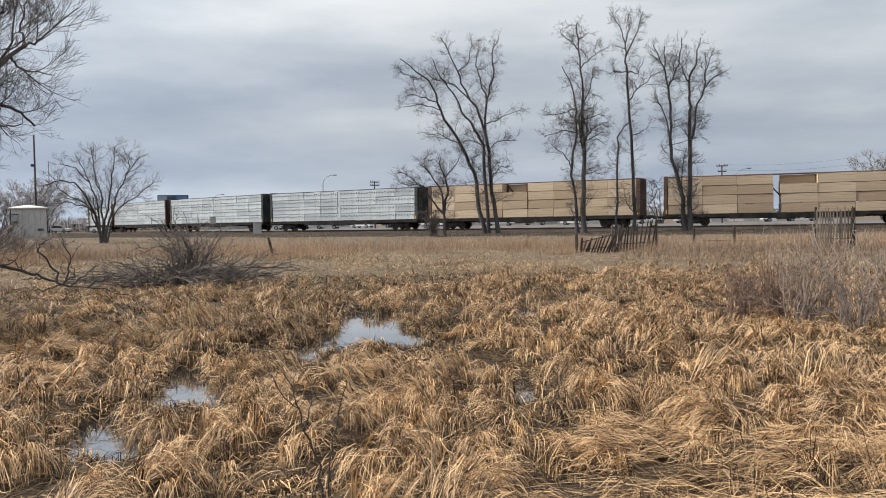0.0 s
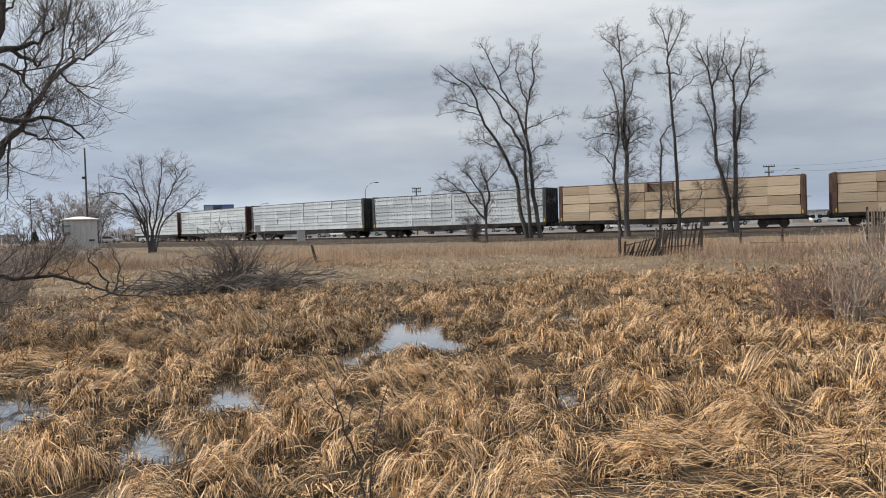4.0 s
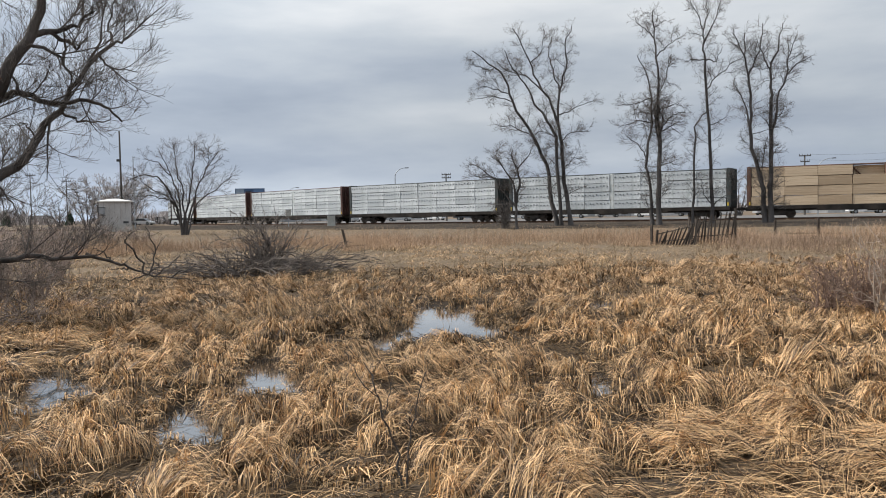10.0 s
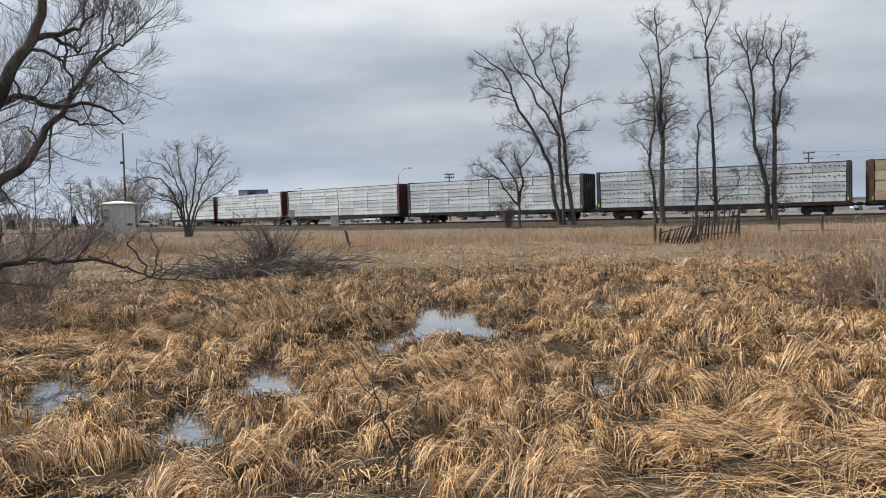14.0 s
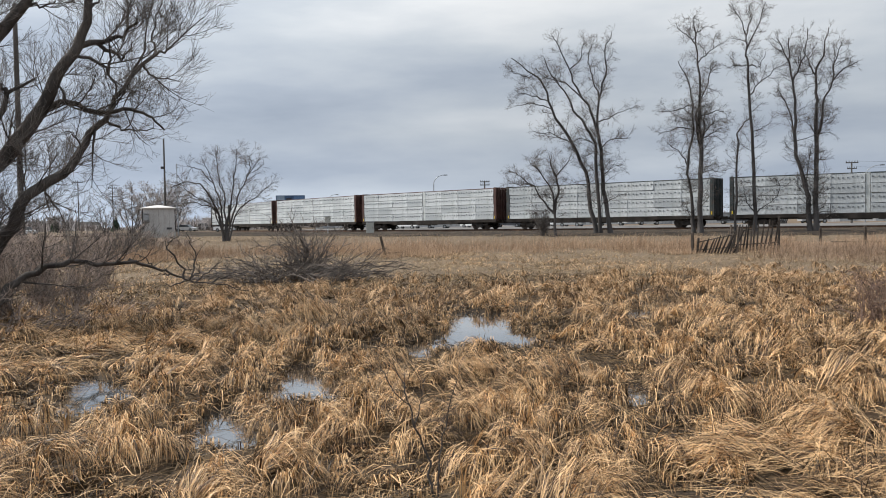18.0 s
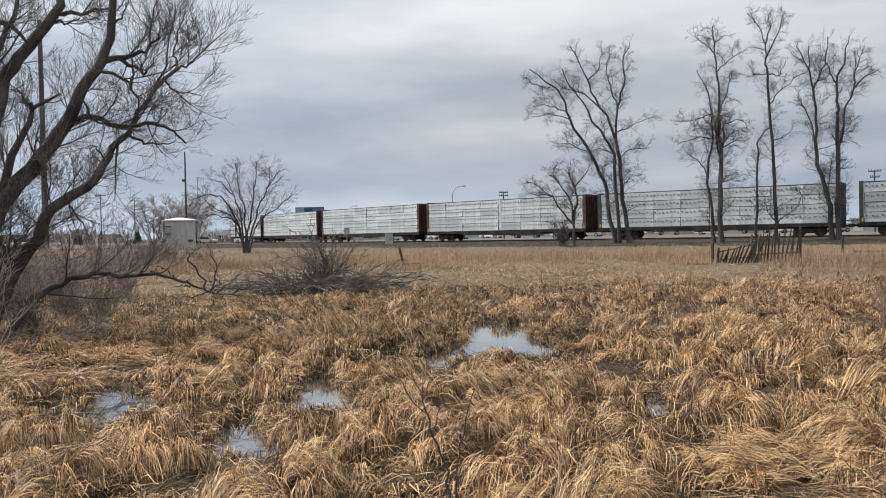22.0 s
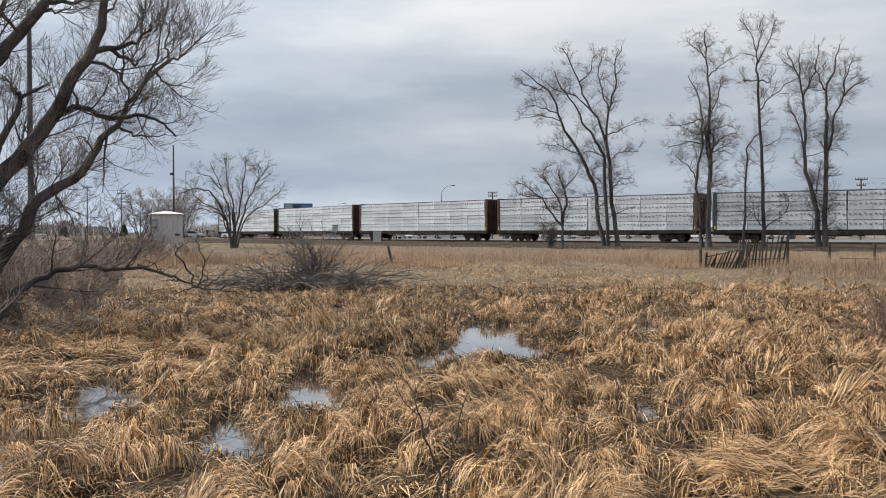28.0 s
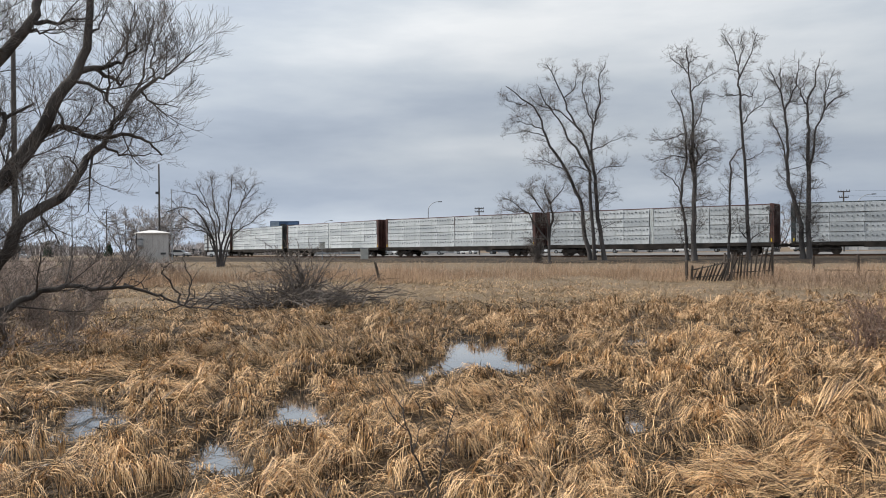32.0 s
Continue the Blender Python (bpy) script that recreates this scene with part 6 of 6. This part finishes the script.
rnd = random.Random(7)
for i, (az, d) in enumerate(((-31.5, 150), (-29.9, 155), (-20.2, 185), (-19.2, 210), (-17.6, 155), (-6.9, 138), (-5.2, 145), (-3.0, 140), (-0.6, 150), (1.9, 140), (4.4, 150), (6.3, 138), (9.0, 142), (11.5, 150), (14.2, 140), (17.0, 146), (19.3, 138), (21.8, 142), (27.5, 138), (30.0, 146))):
    parked_vehicle(az, d, rnd.uniform(-35, 5), ("white", "silver", "white", "dark", "white", "silver")[i % 6], i % 3 == 0)

HOUSE_WALL = material("pale_house_siding", (0.40, 0.385, 0.36), (0.54, 0.52, 0.49), scale=0.8, fine=8, rough=0.8, bump=0.15, spread=0.4, per="object", stretch=(0.2, 0.2, 6))
HOUSE_ROOF = material("dark_shingle_roof", (0.06, 0.055, 0.052), (0.14, 0.125, 0.12), scale=1.5, fine=10, rough=0.9, bump=0.4, spread=0.4, per="object")
WHITE_METAL = material("white_metal_siding", (0.34, 0.345, 0.35), (0.52, 0.525, 0.53), scale=0.5, fine=5, rough=0.5, bump=0.1, stretch=(5, 5, 0.3))


def house(az, d, w, deep, wall, roof, turn, label):
    x, y = polar(az, d)
    h = thing("house", pose(x, y, 0.8, 0, 0, turn), label, "house", "houses beyond the railway")
    part("wall", boxes((-w / 2, w / 2, -deep / 2, deep / 2, -0.2, wall)), HOUSE_WALL, h)
    bm = bmesh.new()
    prism(bm, ((-deep / 2 - 0.4, wall), (deep / 2 + 0.4, wall), (0, wall + roof)), w / 2 + 0.3)
    bmesh.ops.rotate(bm, verts=bm.verts, matrix=Matrix.Rotation(math.pi / 2, 3, "Z"))
    part("roof", bm, HOUSE_ROOF, h)
    for k in (-0.32, 0.3):
        win = part("window", boxes((k * w - 0.6, k * w + 0.6, -deep / 2 - 0.03, -deep / 2 - 0.004, 0.9, 2.0)), GLASS, h)
        part("window_frame", boxes((k * w - 0.68, k * w + 0.68, -deep / 2 - 0.06, -deep / 2 - 0.032, 2.0, 2.1), (k * w - 0.68, k * w + 0.68, -deep / 2 - 0.06, -deep / 2 - 0.032, 0.8, 0.9)), SHED_ROOF, win)
    part("door", boxes((-0.45, 0.45, -deep / 2 - 0.04, -deep / 2 - 0.004, 0, 2.05)), DARK_METAL, h)
    part("chimney", boxes((w * 0.2, w * 0.2 + 0.5, 0.3, 0.8, wall, wall + roof + 0.5)), CONCRETE, h)


for az, d, w, dp, wl, rf, turn in ((-26.3, 430, 9, 7, 2.4, 1.8, 50), (-29.2, 400, 9, 7, 2.4, 2.0, 30), (-31.8, 380, 9, 7, 2.4, 1.9, 60), (-18.3, 330, 9, 7, 2.5, 1.8, 14)):
    house(az, d, w, dp, wl, rf, turn, "low far house with pale siding and a dark roof")


def shed_building(az, d, w, deep, tall, turn, label):
    x, y = polar(az, d)
    b = thing("warehouse", pose(x, y, 0.8, 0, 0, turn), label, "warehouse", "low buildings beyond the railway")
    part("wall", boxes((-w / 2, w / 2, -deep / 2, deep / 2, -0.2, tall)), WHITE_METAL, b)
    part("roof", boxes((-w / 2 - 0.2, w / 2 + 0.2, -deep / 2 - 0.2, deep / 2 + 0.2, tall, tall + 0.2)), GALV, b)
    for k in range(int(w / 6)):
        x0 = -w / 2 + 2 + k * 6
        part("roller_door", boxes((x0, x0 + 2.8, -deep / 2 - 0.06, -deep / 2 - 0.004, 0, 1.9)), GALV, b)


shed_building(7.0, 185, 34, 12, 2.0, -8, "long low white metal building behind the train")
shed_building(27.0, 175, 26, 12, 2.1, -26, "long low white metal building behind the train")
shed_building(15.5, 170, 24, 12, 1.9, -14, "long low white metal building behind the train")
shed_building(-9.0, 200, 18, 10, 1.9, 8, "low white metal building behind the train")
shed_building(-3.5, 190, 16, 10, 1.8, 4, "low white metal building behind the train")


def far_tree(az, d, tall, wide, label, seed, twig, thin=0.024):
    stems = []
    rnd = random.Random(seed)
    for k in range(5):
        f = (k - 2) / 2
        stems.append((0.11, 0.02, ((0.25 * f, 0.0), (0.55 * f * wide * 0.5, tall * 0.45), (f * wide * 0.5 + rnd.uniform(-0.3, 0.3), tall * rnd.uniform(0.8, 1.0)))))
    x, y = polar(az, d)
    bare_tree("far_tree", az, d, float(height(x, y)), stems, ((2.6, tall * 0.26, 0.15, 40, 0.15, 5), (4.6, tall * 0.13, 0.1, 40, 0.15, 3), (3.4, tall * 0.07, 0.1, 42, 0.1, 2)), label, "tree", seed, BARK, twig, depth=0.8, group="far bare trees", thin=thin)


# these crowns carry the haze in their twig colour
for az, d, tall, wide, seed, twig in ((-23.6, 165, 8.2, 8, 101, HAZE_TWIG), (-22.0, 175, 9.6, 10, 102, HAZE_TWIG), (-22.9, 172, 8.2, 9, 110, HAZE_TWIG), (-21.3, 180, 10.0, 9, 111, HAZE_TWIG), (-25.2, 180, 6.0, 6, 103, HAZE_TWIG), (-20.9, 185, 8.6, 8, 104, HAZE_TWIG), (-28.0, 230, 7.5, 8, 105, HAZE_TWIG), (-30.5, 210, 8.5, 8, 106, HAZE_TWIG), (33.5, 150, 11.0, 9, 107, HAZE_TWIG), (20.0, 130, 6.5, 6, 108, HAZE_TWIG), (35.5, 160, 10.0, 9, 109, HAZE_TWIG)):
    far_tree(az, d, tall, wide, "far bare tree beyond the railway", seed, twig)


def conifer(az, d, tall, wide, seed):
    rng = random.Random(seed)
    x, y = polar(az, d)
    c = thing("spruce", pose(x, y, 0.8), "dark green spruce beyond the railway", "tree", "far spruces")
    bm = bmesh.new()
    rod(bm, (0, 0, -0.1), (0, 0, tall * 0.95), 0.16, 0.03)
    part("trunk", bm, BARK, c)
    limbs = []
    for k in range(260):
        f = rng.random() ** 0.8
        a = rng.uniform(0, 2 * math.pi)
        ln = wide / 2 * (1 - f) * rng.uniform(0.7, 1.15) + 0.15
        z = tall * (0.08 + 0.9 * f)
        limbs.append(([(0, 0, z), (ln * 0.55 * math.cos(a), ln * 0.55 * math.sin(a), z - 0.05 * ln), (ln * math.cos(a), ln * math.sin(a), z - 0.35 * ln)], (0.10, 0.2, 0.03)))
    tagged(part("crown", tubes("crown", limbs, SPRUCE, 4), SPRUCE, c), kind="stuff")


SPRUCE = material("spruce_needles", (0.012, 0.022, 0.014), (0.04, 0.06, 0.035), scale=1.5, fine=12, rough=0.9, bump=0.5, spread=0.5, per="island")
for az, d, tall, wide, seed in ((25.7, 185, 7.6, 4.0, 1), (-24.6, 240, 4.2, 3, 2), (-28.2, 260, 4.6, 3.2, 3)):
    conifer(az, d, tall, wide, seed)


def far_woods():
    """A broken belt of leafless woods along the horizon, with haze put into its twig colour."""
    rng = np.random.default_rng(77)
    n = 9000
    a = np.radians(rng.uniform(-50, 50, n))
    r = rng.uniform(330, 520, n)
    x, y = r * np.sin(a), r * np.cos(a)
    patch = 0.55 + 0.3 * np.sin(23 * a + 1) + 0.25 * np.sin(61 * a)
    tall = np.clip(patch, 0.12, 1) * rng.uniform(2.5, 7.5, n)
    blades("far_woods", x, y, rng.uniform(0, 2 * np.pi, n), tall, rng.uniform(0.5, 1.3, n), np.radians(rng.normal(86, 6, n)), np.radians(rng.normal(12, 8, n)), rng.normal(0, 0.2, n), 2, HAZE_TWIG, "far belt of leafless brown woods", "far woods")
    n = 5000
    a = np.radians(rng.uniform(-21.5, -14.0, n))
    r = rng.uniform(205, 250, n)
    tall = rng.uniform(0.8, 4.4, n)
    blades("far_scrub", r * np.sin(a), r * np.cos(a), rng.uniform(0, 2 * np.pi, n), tall, rng.uniform(0.1, 0.25, n), np.radians(rng.normal(74, 20, n)), np.radians(rng.normal(30, 30, n)), rng.normal(0, 0.3, n), 2, HAZE_TWIG, "far brown scrub of bare twigs", "far scrub")


far_woods()


motions()
